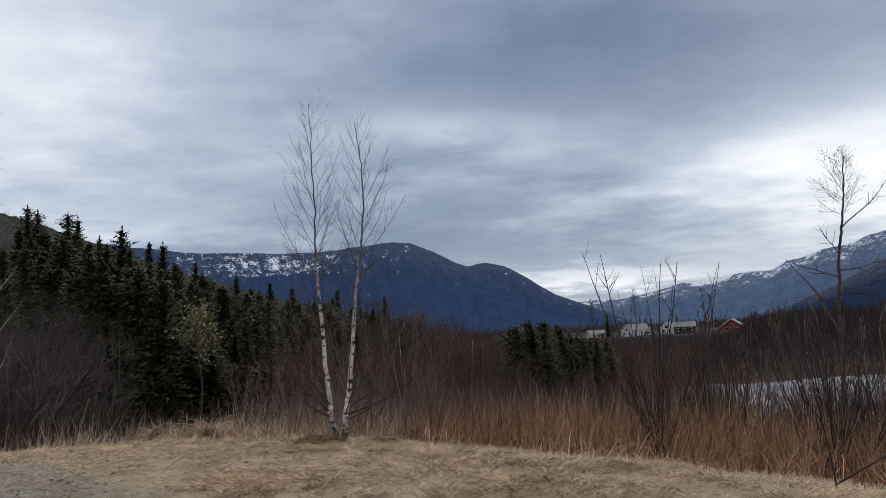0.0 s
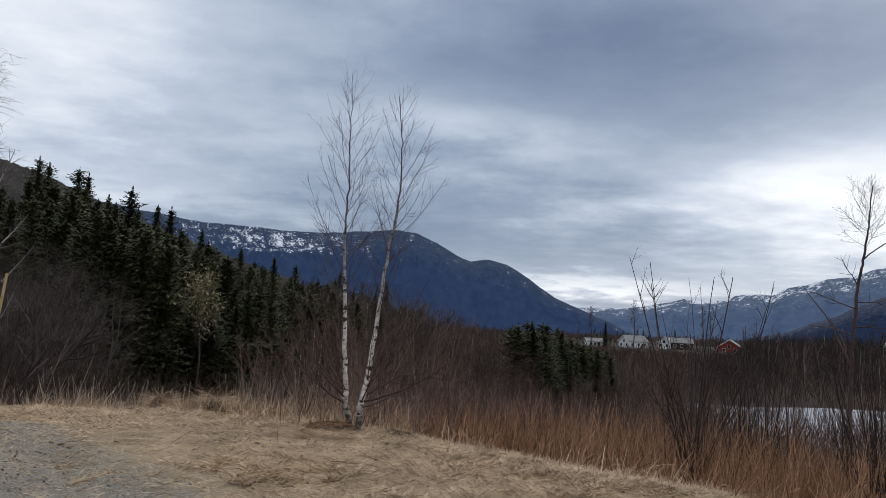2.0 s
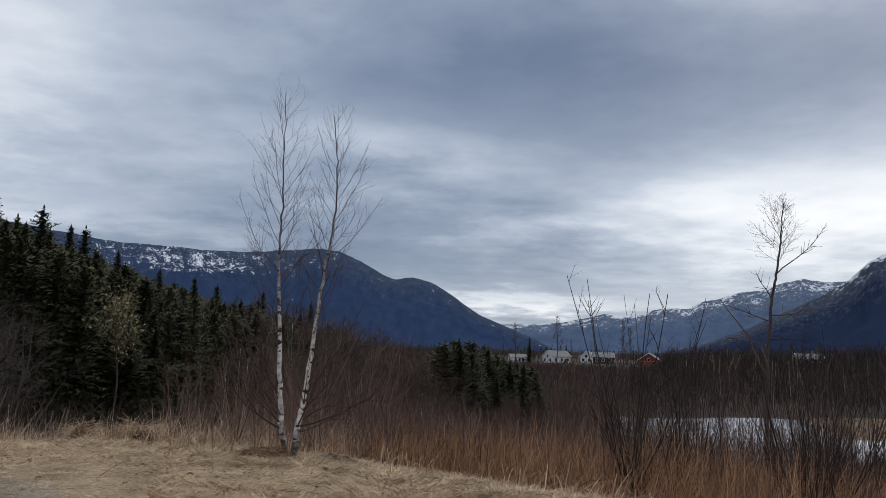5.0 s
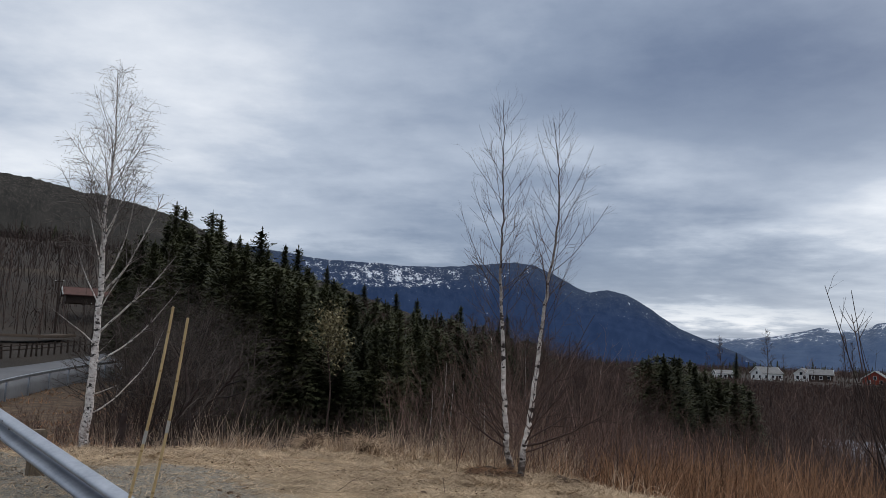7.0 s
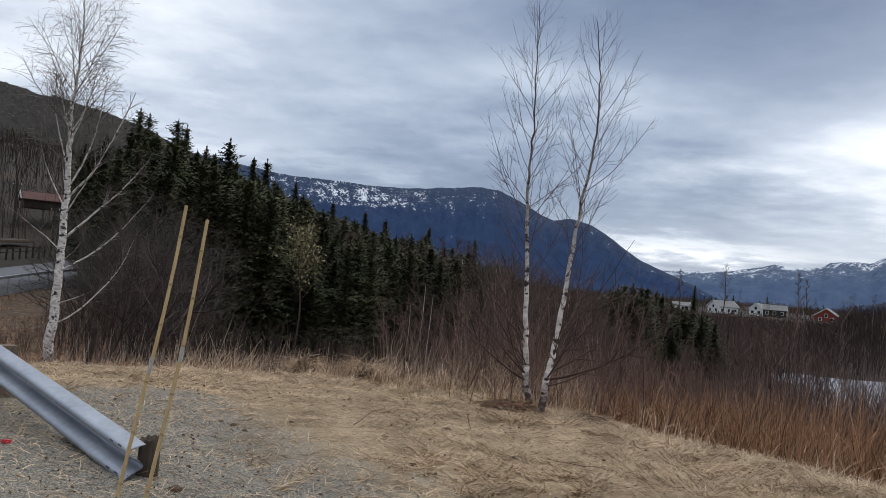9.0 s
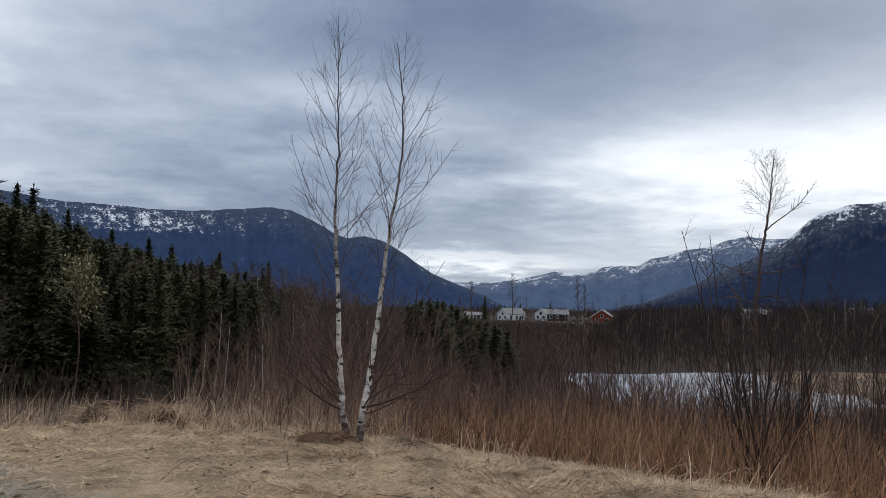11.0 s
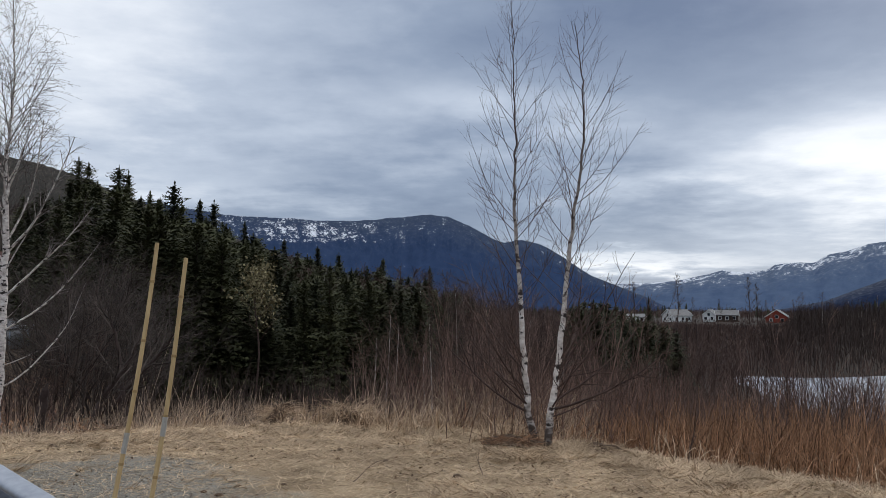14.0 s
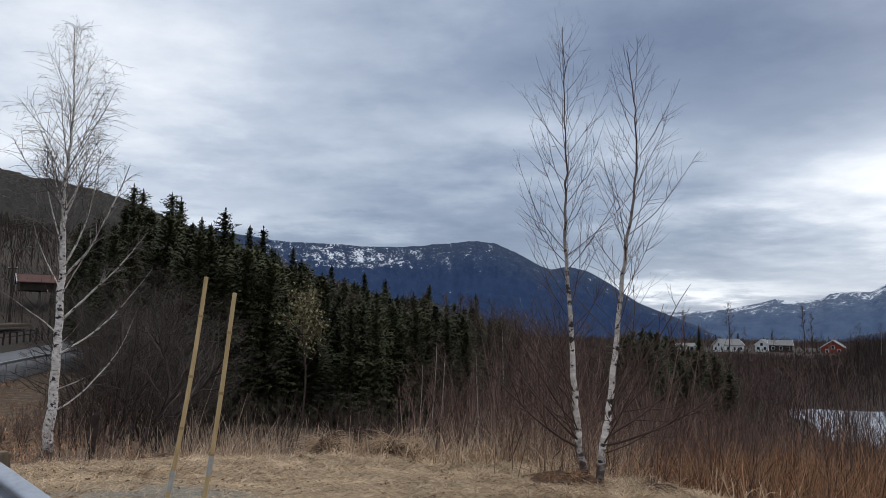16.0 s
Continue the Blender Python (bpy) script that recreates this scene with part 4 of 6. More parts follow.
# ---- spruces ----
def spruce_meshes(seed, height, width, ragged, blunt=0.75):
    """Trunk and crown: whorls of drooping boughs, each a row of needle sprays."""
    rng = np.random.default_rng(seed)
    trunk = smooth_line([(0, 0, -0.6), (0.05, 0, height * 0.5), (0, 0.03, height)], 10)
    vs, fs = [], []
    z = height * 0.06
    while z < height * 0.985:
        u = z / height
        reach = width * min(1.0, 1.35 * (1 - u)) ** blunt * rng.uniform(1 - ragged, 1.1) + 0.25
        n = int(12 - 5 * u)
        a0 = rng.uniform(0, 360)
        for k in range(n):
            if rng.random() < 0.10 + ragged * 0.2:
                continue
            a = radians(a0 + k * 360 / n + rng.uniform(-18, 18))
            length = reach * rng.uniform(0.45, 1.2)
            m = max(5, int(length / 0.22))
            droop = rng.uniform(0.05, 0.6) * (1 - u * 1.3)
            zb = z + rng.normal(0, 0.016 * height) * (1 - u)
            for i in range(m):
                f = (i + 0.6) / m
                d = f * length
                c = np.array([math.sin(a) * d, math.cos(a) * d, zb - droop * d * (1 - 0.35 * f) + rng.normal(0, 0.10)])
                w = (0.26 + 0.36 * (1 - f)) * rng.uniform(0.6, 1.4) * (0.5 + 0.5 * (1 - u))
                along = np.array([math.sin(a), math.cos(a), -droop]) * length / m * 1.35
                side = np.array([math.cos(a), -math.sin(a), rng.uniform(-0.7, 0.7)]) * w
                hang = np.array([0, 0, -rng.uniform(0.2, 1.1) * w])
                b = len(vs)
                vs += [c - along * 0.6, c + side * 0.6 + hang, c + along * 0.8 + rng.normal(0, 0.05, 3), c - side * 0.6 + hang * rng.uniform(0.4, 1.2)]
                fs.append((b, b + 1, b + 2, b + 3))
        z += height * 0.0195 * rng.uniform(0.7, 1.3) * (1.1 - 0.5 * u)
    for k in range(5):
        b = len(vs)
        a = rng.uniform(0, 6.28)
        s = np.array([math.cos(a), math.sin(a), 0]) * 0.12
        zz = height * (0.97 + 0.009 * k)
        vs += [np.array([0, 0, zz - 0.3]), s + (0, 0, zz - 0.1), np.array([0, 0, zz + 0.25]), -s + (0, 0, zz - 0.1)]
        fs.append((b, b + 1, b + 2, b + 3))
    return tubes("trunk", [(trunk, np.linspace(0.016 * height, 0.01, 10))], 6, M_SPRUCE_BARK), mesh_np("crown", vs, fs, M_SPRUCE, False)


def conifers():
    rng = np.random.default_rng(33)
    kinds = [spruce_meshes(70, 20, 3.4, 0.3), spruce_meshes(71, 20, 2.9, 0.25), spruce_meshes(72, 20, 3.9, 0.45), spruce_meshes(73, 20, 2.7, 0.3), spruce_meshes(74, 20, 3.3, 0.5, 0.5), spruce_meshes(75, 20, 3.0, 0.55, 0.42), spruce_meshes(76, 20, 3.2, 0.6, 0.34), spruce_meshes(77, 20, 2.6, 0.65, 0.30), spruce_meshes(78, 20, 3.6, 0.6, 0.38)]
    label, group = "dark green Norway spruce in the forest edge", "spruces of the forest"

    def put(az, r, top_el, kind, wide=1.0):
        x, y, z = spot(az, r, 0.3)
        h = max(4.0, r * math.tan(radians(top_el)) + 1.5 - z)
        e = tree("spruce_tree", (x, y, z), label, "tree", group)
        e.rotation_euler = (0, 0, rng.uniform(0, 6.28))
        s = h / 20
        e.scale = (s * wide, s * wide, s)
        part("trunk", kinds[kind][0], e)
        part("crown", kinds[kind][1], e)

    crest_az = (-31, -27.5, -25, -22, -20, -17, -14.3, -12, -10.5, -7.5, -5.5, -2, 0, 3)
    crest_el = (7.4, 8.7, 8.3, 7.4, 6.8, 5.4, 4.3, 3.9, 3.5, 3.2, 2.7, 2.1, 1.7, 0.9)
    for az, el, r, k in ((-27.6, 9.5, 150, 4), (-27.0, 9.2, 152, 5), (-25.2, 9.15, 130, 5), (-24.6, 8.8, 132, 0), (-21.8, 8.25, 94, 4), (-20.1, 7.25, 104, 1), (-19.2, 7.15, 100, 0), (-17.1, 5.8, 110, 1), (-14.4, 4.7, 120, 3), (-12.1, 4.25, 118, 3), (-10.6, 3.8, 130, 0), (-7.5, 3.5, 140, 3), (-4.2, 2.9, 150, 1)):
        put(az, r, el, k, 1.15)
    for k in range(130):
        az = -31 + 29 * (k + rng.uniform(0, 1)) / 130
        low = rng.random()
        r = rng.uniform(78, 140) if low < 0.6 else rng.uniform(62, 84)
        el = float(np.interp(az, crest_az, crest_el)) - rng.uniform(0.2, 1.6) - (rng.uniform(0.5, 3.0) if low >= 0.6 else 0)
        put(az, r, max(el, -1.0), int(rng.integers(0, 9)), rng.uniform(1.0, 1.5))
    for k in range(64):
        az = -19 + 19 * (k + rng.uniform(0, 1)) / 64
        el = float(np.interp(az, crest_az, crest_el)) - rng.uniform(0.5, 2.6)
        put(az, rng.uniform(84, 128), el, int(rng.integers(3, 9)), rng.uniform(1.2, 1.7))
    for k in range(46):
        az = -30 + 25 * (k + rng.uniform(0, 1)) / 46
        put(az, rng.uniform(52, 72), rng.uniform(-2.8, 1.6) + 0.06 * max(0.0, -8 - az), int(rng.integers(2, 6)), rng.uniform(1.4, 2.0))
    for k in range(56):
        az = -25 + 20 * (k + rng.uniform(0, 1)) / 56
        el = float(np.interp(az, crest_az, crest_el)) - rng.uniform(0.8, 3.4)
        if -18.8 < az < -14.6:
            continue
        put(az, rng.uniform(50, 63), max(el, 0.2), int(rng.integers(4, 9)), rng.uniform(1.0, 1.5))
    for k in range(44):
        az = 5.4 + 7.4 * (k + rng.uniform(0, 1)) / 44
        crest = float(np.interp(az, (5.4, 6.4, 8.2, 10.0, 12.0, 13.0), (0.2, 0.6, 0.5, -0.6, -1.1, -1.9)))
        put(az, rng.uniform(66, 84), crest - (0 if k % 3 == 0 else rng.uniform(0.3, 2.4)), int(rng.integers(2, 6)), 1.6)
    put(11.0, 330, 0.9, 1, 1.2)


conifers()


# ---- leafless woods ----
M_HAZE = leafy("leafless_stems", (0.024, 0.016, 0.014), (0.135, 0.086, 0.070), 0.0, 0.07, 0.32)

# Darker copy of M_HAZE: the shade among dense stems is put into the colour.
M_SHADE = leafy("shade_toned_stems", (0.016, 0.012, 0.010), (0.075, 0.052, 0.043), 0.0, 0.1, 0.35)

M_BRUSH = leafy("russet_stems", (0.045, 0.027, 0.021), (0.31, 0.185, 0.138), 0.0, 0.2, 0.45)


def pole_tree_mesh(seed, height, mat, r=0.07, shoots=26, steep=62, sides=3, least=0.007, twig_mat=None):
    rng = np.random.default_rng(seed)
    bend = 0.35 if mat is M_PALEBARK else 1.0
    line = smooth_line([(0, 0, -0.4), (rng.normal(0, 0.15) * bend, 0, height * 0.35), (rng.normal(0, 0.25) * bend, rng.normal(0, 0.2) * bend, height * 0.7), (rng.normal(0, 0.2), 0, height)], 14)
    rad = np.linspace(r, 0.012, 14)
    lines = []
    for u in np.linspace(0.28, 0.97, shoots):
        i = int(u * 13)
        b = twig(rng, line[i], way_of(rng.uniform(0, 360), steep + rng.uniform(-18, 12)), height * 0.22 * (1.25 - u), 0.02, 5, 0.35, 0.1, 0.4)
        lines.append(b)
        lines += side_shoots(rng, b, 5, height * 0.085, 0.012, 0.45, 3, 0.3)
    lines = [(p, np.maximum(q, least)) for p, q in lines]
    return tubes("trunk", [(line, rad)], 5, mat), tubes("crown", lines, sides, twig_mat or M_FARWOOD)


def crown_tree_mesh(seed, height, stems, spread, r, mat, shoots=9, subs=6):
    """A leafless many-stemmed tree with a rounded crown of fine twigs."""
    rng = np.random.default_rng(seed)
    trunks, lines = [], []
    for k in range(stems):
        a = 360 * k / stems + rng.uniform(-30, 30)
        b = twig(rng, (rng.normal(0, 0.02 * height), rng.normal(0, 0.02 * height), -0.3), way_of(a, 90 - rng.uniform(0.15, 1) * spread), height * rng.uniform(0.7, 1.02), r * rng.uniform(0.7, 1.1), 9, 0.22, 0.07, 0.2)
        trunks.append(b)
        for q in side_shoots(rng, b, shoots, height * 0.32, r * 0.42, 0.55, 5, 0.45, 0.15):
            lines.append(q)
            for w in side_shoots(rng, q, subs, height * 0.15, r * 0.24, 0.5, 4, 0.25, 0.15):
                lines.append(w)
                lines += side_shoots(rng, w, 2, height * 0.07, r * 0.15, 0.5, 3, 0.2)
    return tubes("trunk", trunks, 5, mat), tubes("crown", lines, 3, mat)


def woods():
    rng = np.random.default_rng(44)
    kinds = [pole_tree_mesh(80 + k, 10, M_FARWOOD, 0.055, 34, 50, 3, 0.007, M_THICKET) for k in range(3)] + [pole_tree_mesh(85, 10, M_PALEBARK, 0.065, 22, 68), pole_tree_mesh(86, 10, M_FARWOOD, 0.11, 34, 54, 3, 0.014, M_TWIG)]
    kinds += [crown_tree_mesh(180 + k, 10, 5, 30, 0.075, M_THICKET) for k in range(3)] + [crown_tree_mesh(184 + k, 10, 6, 34, 0.08, M_GREYTHICKET) for k in range(3)]

    def put(az, r, h, kind, label="slender leafless brown alder in the valley wood", group="leafless trees of the valley wood"):
        x, y, z = spot(az, r, 0.2)
        e = tree("birch_tree" if kind == 3 else "alder_tree", (x, y, z), label if kind != 3 else "slender leafless pale-stemmed birch in the valley wood", "tree", group)
        e.rotation_euler = (0, 0, rng.uniform(0, 6.28))
        e.scale = (h / 10 * 1.15, h / 10 * 1.15, h / 10)
        part("trunk", kinds[kind][0], e)
        part("crown", kinds[kind][1], e)

    crest = ((-16, -9.5, -6.4, -4, -1.6, 0, 2.1, 4, 5.2, 7, 8.6, 13), (4.0, 3.3, 3.3, 2.9, 2.4, 1.7, 0.85, 0.5, 0.2, -0.8, -1.6, -1.8))
    for k in range(84):
        az = -4.8 + 14.8 * (k + rng.uniform(0, 1)) / 84
        r = rng.uniform(44, 60) if k % 3 == 0 else rng.uniform(60, 105)
        z = land_height(r * math.sin(radians(az)), r * math.cos(radians(az)))
        under_crest = rng.uniform(0.1, 1.2) if k % 3 else rng.uniform(1.8, 4.2)
        top = r * math.tan(radians(float(np.interp(az, *crest)) - under_crest)) + 1.5
        put(az, r, min(13.0, max(2.6, top - z)), 5 + k % 3, "leafless russet-brown alder with a fine twiggy crown")
    for k in range(92):
        az = rng.uniform(-14, 13)
        r = rng.uniform(62, 150)
        z = land_height(r * math.sin(radians(az)), r * math.cos(radians(az)))
        top = r * math.tan(radians(float(np.interp(az, *crest)) - rng.uniform(0, 1.6))) + 1.5
        put(az, r, min(13.0, max(4.5, top - z)), int(rng.choice([0, 1, 2, 3], p=[0.28, 0.28, 0.28, 0.16])))
    for az, r, h in ((10.0, 300, 16), (12.85, 330, 19), (17.4, 320, 17), (17.9, 330, 15), (9.2, 300, 11), (11.4, 338, 9), (13.9, 338, 10), (15.6, 336, 9), (18.4, 330, 9), (20.6, 320, 12), (21.8, 300, 12)):
        put(az, r, h, 4 if h > 12 else 0, "tall leafless tree beside the far houses", "tall trees beside the far houses")
    for az, r, h in ((-8.0, 30.5, 4.6), (-7.4, 30.2, 4.2), (-8.9, 31, 3.8), (-4.9, 31, 4.4), (-5.3, 33, 3.6)):
        put(az, r, h, 3, group="pale birches at the slope")

    for az, r, h in ((-29.2, 30, 6.5), (-28.4, 38, 8.0), (-27.6, 33, 7.0), (-27.0, 42, 9.0), (-26.2, 36, 8.0), (-25.4, 45, 9.5), (-24.4, 38, 7.5), (-23.5, 46, 8.5), (-22.2, 42, 5.5), (-30.2, 44, 7.0), (-28.0, 50, 10.0), (-26.6, 52, 10.0), (-24.8, 54, 9.0), (-13, 46, 3.6), (-10, 49, 4.2), (-6.2, 46, 4.0), (-4.4, 44, 5.5), (-2.6, 48, 6.5), (-1, 46, 6.0)):
        put(az, r, h * (0.92 if az < -17 else 0.8), 8 + int(rng.integers(0, 3)), "leafless many-branched grey-brown alder in the hollow", "alders in the hollow")
    for k in range(16):
        az = 4.5 + 9.5 * (k + rng.uniform(0, 1)) / 16
        r = rng.uniform(46, 60)
        z = land_height(r * math.sin(radians(az)), r * math.cos(radians(az)))
        put(az, r, max(2.4, r * math.tan(radians(rng.uniform(-3.8, -2.4))) + 1.5 - z), 5 + k % 3, "leafless russet-brown alder with a fine twiggy crown")
    for k in range(28):
        az = 9 + 12 * (k + rng.uniform(0, 1)) / 28
        r = rng.uniform(88, 122) if az < 16 else rng.uniform(142, 210)
        z = land_height(r * math.sin(radians(az)), r * math.cos(radians(az)))
        top = r * math.tan(radians(rng.uniform(-2.6, -1.0))) + 1.5
        put(az, r, min(9.0, max(2.5, top - z)), 5 + k % 3, "leafless russet-brown alder with a fine twiggy crown")
    for k in range(22):
        az = 20 + 20 * (k + rng.uniform(0, 1)) / 22
        put(az, rng.uniform(158, 230), rng.uniform(6, 9.5), 8 + k % 3, "leafless grey-brown tree on the far shore", "trees above the far shore")
    for k in range(46):
        az = rng.uniform(19.5, 37)
        put(az, rng.uniform(158, 290), rng.uniform(7, 11), 3 if k % 3 else 0, group="trees above the far shore")


woods()


def far_woods(name, label, count, az_range, r_range, h_range, mat, seed, twigs=16, thick=0.10, cap=None):
    """Far trees that nobody could count: stems with rising shoots, in one mesh."""
    rng = np.random.default_rng(seed)
    lines = []
    for k in range(count):
        az, r = rng.uniform(*az_range), math.sqrt(rng.uniform(r_range[0] ** 2, r_range[1] ** 2))
        x, y, z = spot(az, r, 0.2)
        if z < -9.2 or (az > 28.7 and r < 156):
            continue
        h = rng.uniform(*h_range)
        if cap:
            h = min(h, r * math.tan(radians(float(np.interp(az, *cap)) - rng.uniform(0, 0.5))) + 1.5 - z)
            if h < 1.5:
                continue
        lean = rng.normal(0, 0.03, 2) * h
        top = np.array([x + lean[0], y + lean[1], z + h])
        base = np.array([x, y, z])
        lines.append((np.array([base, (base + top) / 2 + rng.normal(0, 0.1, 3), top]), np.array([thick, thick * 0.7, 0.03])))
        for u in rng.uniform(0.12, 0.98, twigs):
            p = base + (top - base) * u
            q = p + way_of(rng.uniform(0, 360), rng.uniform(20, 70)) * h * rng.uniform(0.1, 0.26) * (1.2 - 0.7 * u)
            m = (p + q) / 2 + rng.normal(0, 0.12, 3)
            lines.append((np.array([p, m, q]), np.array([0.4, 0.3, 0.18]) * max(thick, 0.05)))
    tagged(new(name, tubes(name, lines, 3, mat)), label, "wood", kind="stuff")


far_woods("far_wood", "dark leafless woodland along the far lake shore", 1100, (9, 55), (140, 338), (6, 12), M_DARKTWIG, 91, 18, 0.10, ((9, 19.5, 20.5, 29, 40), (-0.85, -0.95, 0.6, 1.2, 1.8)))
far_woods("far_wood", "brown leafless woodland on the valley floor", 450, (-12, 13), (110, 340), (6, 10), M_FARWOOD, 92, 16, 0.10, ((-12, 0, 5, 9, 13), (3.0, 1.4, 0.1, -0.8, -0.9)))
far_woods("hillside_wood", "brown leafless scrub on the hillside above the road", 700, (-46, -24), (105, 420), (3, 8), M_THICKET, 93, 22, 0.05)
far_woods("shore_scrub", "bare brown scrub along the lake edge", 260, (16, 50), (133, 156), (1.5, 4), M_FARWOOD, 94, 18, 0.05)


def wood_haze(name, label, count, az, radii, heights, cap, seed, width=(0.02, 0.05), mat=None):
    """The tangle of fine stems in leafless woods seen from afar, too many to count."""
    rng = np.random.default_rng(seed)
    a = rng.uniform(*az, count)
    r = np.sqrt(rng.uniform(radii[0] ** 2, radii[1] ** 2, count))
    x, y = r * np.sin(np.radians(a)), r * np.cos(np.radians(a))
    z = np.array([land_height(p, q) for p, q in zip(x, y)])
    h = rng.uniform(*heights, count) * (0.75 + 0.5 * np.array([noise.noise((p * 0.07, q * 0.07, 5.0)) for p, q in zip(x, y)]))
    h = np.minimum(h, r * np.tan(np.radians(np.interp(a, *cap) - rng.uniform(0, 0.5, count))) + 1.5 - z)
    keep = (h > 0.8) & (z > -9.1) & ~((a > 28.7) & (r < 156)) & ~((a > 3.8) & (a < 12.2) & (r > 38) & (r < 90))
    x, y, z, h, r = x[keep], y[keep], z[keep], h[keep], r[keep]
    n = len(x)
    root = np.stack([x, y, z], 1)
    limb = rng.uniform(0, 1, n) < 0.72
    lift = rng.uniform(0.08, 0.8, n) * limb
    root[:, 2] += lift * h
    lean = np.where(limb, 1.1, 0.10)
    way = np.stack([rng.normal(0, 1, n) * lean, rng.normal(0, 1, n) * lean, np.ones(n)], 1)
    way *= np.where(limb, rng.uniform(0.35, 0.9, n), 1.0)[:, None] / np.linalg.norm(way, axis=1, keepdims=True)
    t = np.linspace(0, 1, 4)
    bend = np.stack([rng.normal(0, 0.12, n), rng.normal(0, 0.12, n), np.zeros(n)], 1)
    c = root[:, None] + (way[:, None] * t[None, :, None] + bend[:, None] * (t**2)[None, :, None]) * (h * (1 - lift))[:, None, None]
    s = np.stack([np.cos(np.arctan2(x, y)), -np.sin(np.arctan2(x, y)), np.zeros(n)], 1)
    w = (rng.uniform(*width, n) * (0.4 + r / 160))[:, None] * np.array([1.0, 0.85, 0.6, 0.25])[None]
    v = np.stack([c - s[:, None] * w[..., None], c + s[:, None] * w[..., None]], 2).reshape(-1, 3)
    i = (np.arange(n) * 8)[:, None] + np.arange(3)[None] * 2
    f = np.stack([i, i + 1, i + 3, i + 2], -1).reshape(-1, 4)
    tagged(new(name, mesh_np(name, v, f, mat or M_HAZE, False)), label, "wood", kind="stuff")


wood_haze("valley_thicket", "dense leafless brown thicket on the valley floor", 36000, (-6, 20), (60, 340), (4, 9), ((-14, -8, -3, 0, 1.5, 4, 6, 9, 14, 19.5, 20), (2.6, 2.0, 2.0, 1.3, 0.6, 0.0, -0.2, -0.72, -0.76, -0.76, 0.3)), 101)
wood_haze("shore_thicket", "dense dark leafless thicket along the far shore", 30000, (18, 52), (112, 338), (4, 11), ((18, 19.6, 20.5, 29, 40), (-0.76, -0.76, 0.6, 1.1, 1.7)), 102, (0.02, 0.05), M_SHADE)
wood_haze("hollow_thicket", "fine leafless brown thicket in the hollow", 4800, (-7, 12), (26, 60), (1.5, 4.5), ((-14, -10, 0, 12), (-3.2, -3.0, -3.2, -4.4)), 103, (0.012, 0.03), M_BRUSH)
wood_haze("dark_undergrowth", "bare undergrowth below the spruces in a shade-darkened tone", 2600, (-33, -6), (19, 54), (1.0, 3.2), ((-33, -28, -6), (-3.4, -3.2, -3.0)), 107, (0.010, 0.024), M_SHADE)
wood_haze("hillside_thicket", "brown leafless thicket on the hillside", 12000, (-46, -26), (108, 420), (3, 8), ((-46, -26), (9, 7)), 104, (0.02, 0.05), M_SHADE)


wood_haze("garden_bushes", "low bare bushes below the far houses", 2600, (7.5, 21.5), (318, 347), (1.0, 2.6), ((7, 22), (-0.42, -0.42)), 106)
wood_haze("village_thicket", "leafless trees and bushes behind the far houses", 12000, (-8, 24), (365, 900), (4, 8), ((-8, 0, 10, 24), (1.6, 0.9, 0.5, 1.0)), 105)


def far_conifers():
    rng = np.random.default_rng(95)
    vs, fs = [], []
    for k in range(520):
        if k < 200:
            az, r, h = rng.uniform(24, 55), rng.uniform(300, 700), rng.uniform(5, 10)
        elif k < 400:
            az, r, h = rng.uniform(-48, -20), rng.uniform(300, 640), rng.uniform(4, 7.5)
        else:
            az, r, h = rng.uniform(-16, 20), rng.uniform(380, 800), rng.uniform(4, 9)
        x, y, z = spot(az, r, 0.3)
        for i in range(9):
            u = i / 9
            w = h * 0.2 * (1 - u) + 0.2
            zz = z + h * (0.12 + 0.88 * u)
            for a in np.arange(5) * 1.2566 + rng.uniform(0, 6):
                d, s = np.array([math.sin(a), math.cos(a), 0]), np.array([math.cos(a), -math.sin(a), 0])
                c = np.array([x, y, zz])
                b = len(vs)
                ww = w * rng.uniform(0.7, 1.2)
                vs += [c + (0, 0, h * 0.12), c + d * ww + s * ww * 0.4 - (0, 0, h * 0.05), c + d * ww * 1.1 - (0, 0, h * 0.06), c + d * ww - s * ww * 0.4 - (0, 0, h * 0.05)]
                fs.append((b, b + 1, b + 2, b + 3))
    tagged(new("far_conifers", mesh_np("far_conifers", vs, fs, M_SPRUCE, False)), "dark conifers on far slopes", "wood", kind="stuff")


far_conifers()


def yellow_tree():
    rng = np.random.default_rng(55)
    x, y, z = spot(-16.6, 50)
    t = tree("alder_tree", (x, y, z), "small tree with sparse withered yellow leaves", "tree")
    h = 3.6 - z
    line = smooth_line([(0, 0, -0.3), (0.2, 0, h * 0.4), (-0.1, 0, h * 0.75), (0.1, 0, h)], 14)
    limbs = [(line, np.linspace(0.075, 0.02, 14))]
    leaves = []
    for u in np.linspace(0.4, 0.98, 26):
        b = twig(rng, line[int(u * 13)], way_of(rng.uniform(0, 360), rng.uniform(25, 60)), 2.4 * (1.3 - u) + 0.4, 0.018, 5, 0.2, 0.1)
        limbs.append(b)
        for p in b[0][1:]:
            if u > 0.5:
                leaves += [p + rng.normal(0, 0.28, 3) for _ in range(20)]
    part("trunk", tubes("trunk", limbs, 4, M_TWIG), t)
    vs, fs = [], []
    for p in leaves:
        a, b = rng.normal(0, 0.05, 3), rng.normal(0, 0.05, 3)
        k = len(vs)
        vs += [p - a, p + b, p + a, p - b]
        fs.append((k, k + 1, k + 2, k + 3))
    part("leaves", mesh_np("leaves", vs, fs, M_YELLOW, False), t, "withered yellow-green leaves")


yellow_tree()


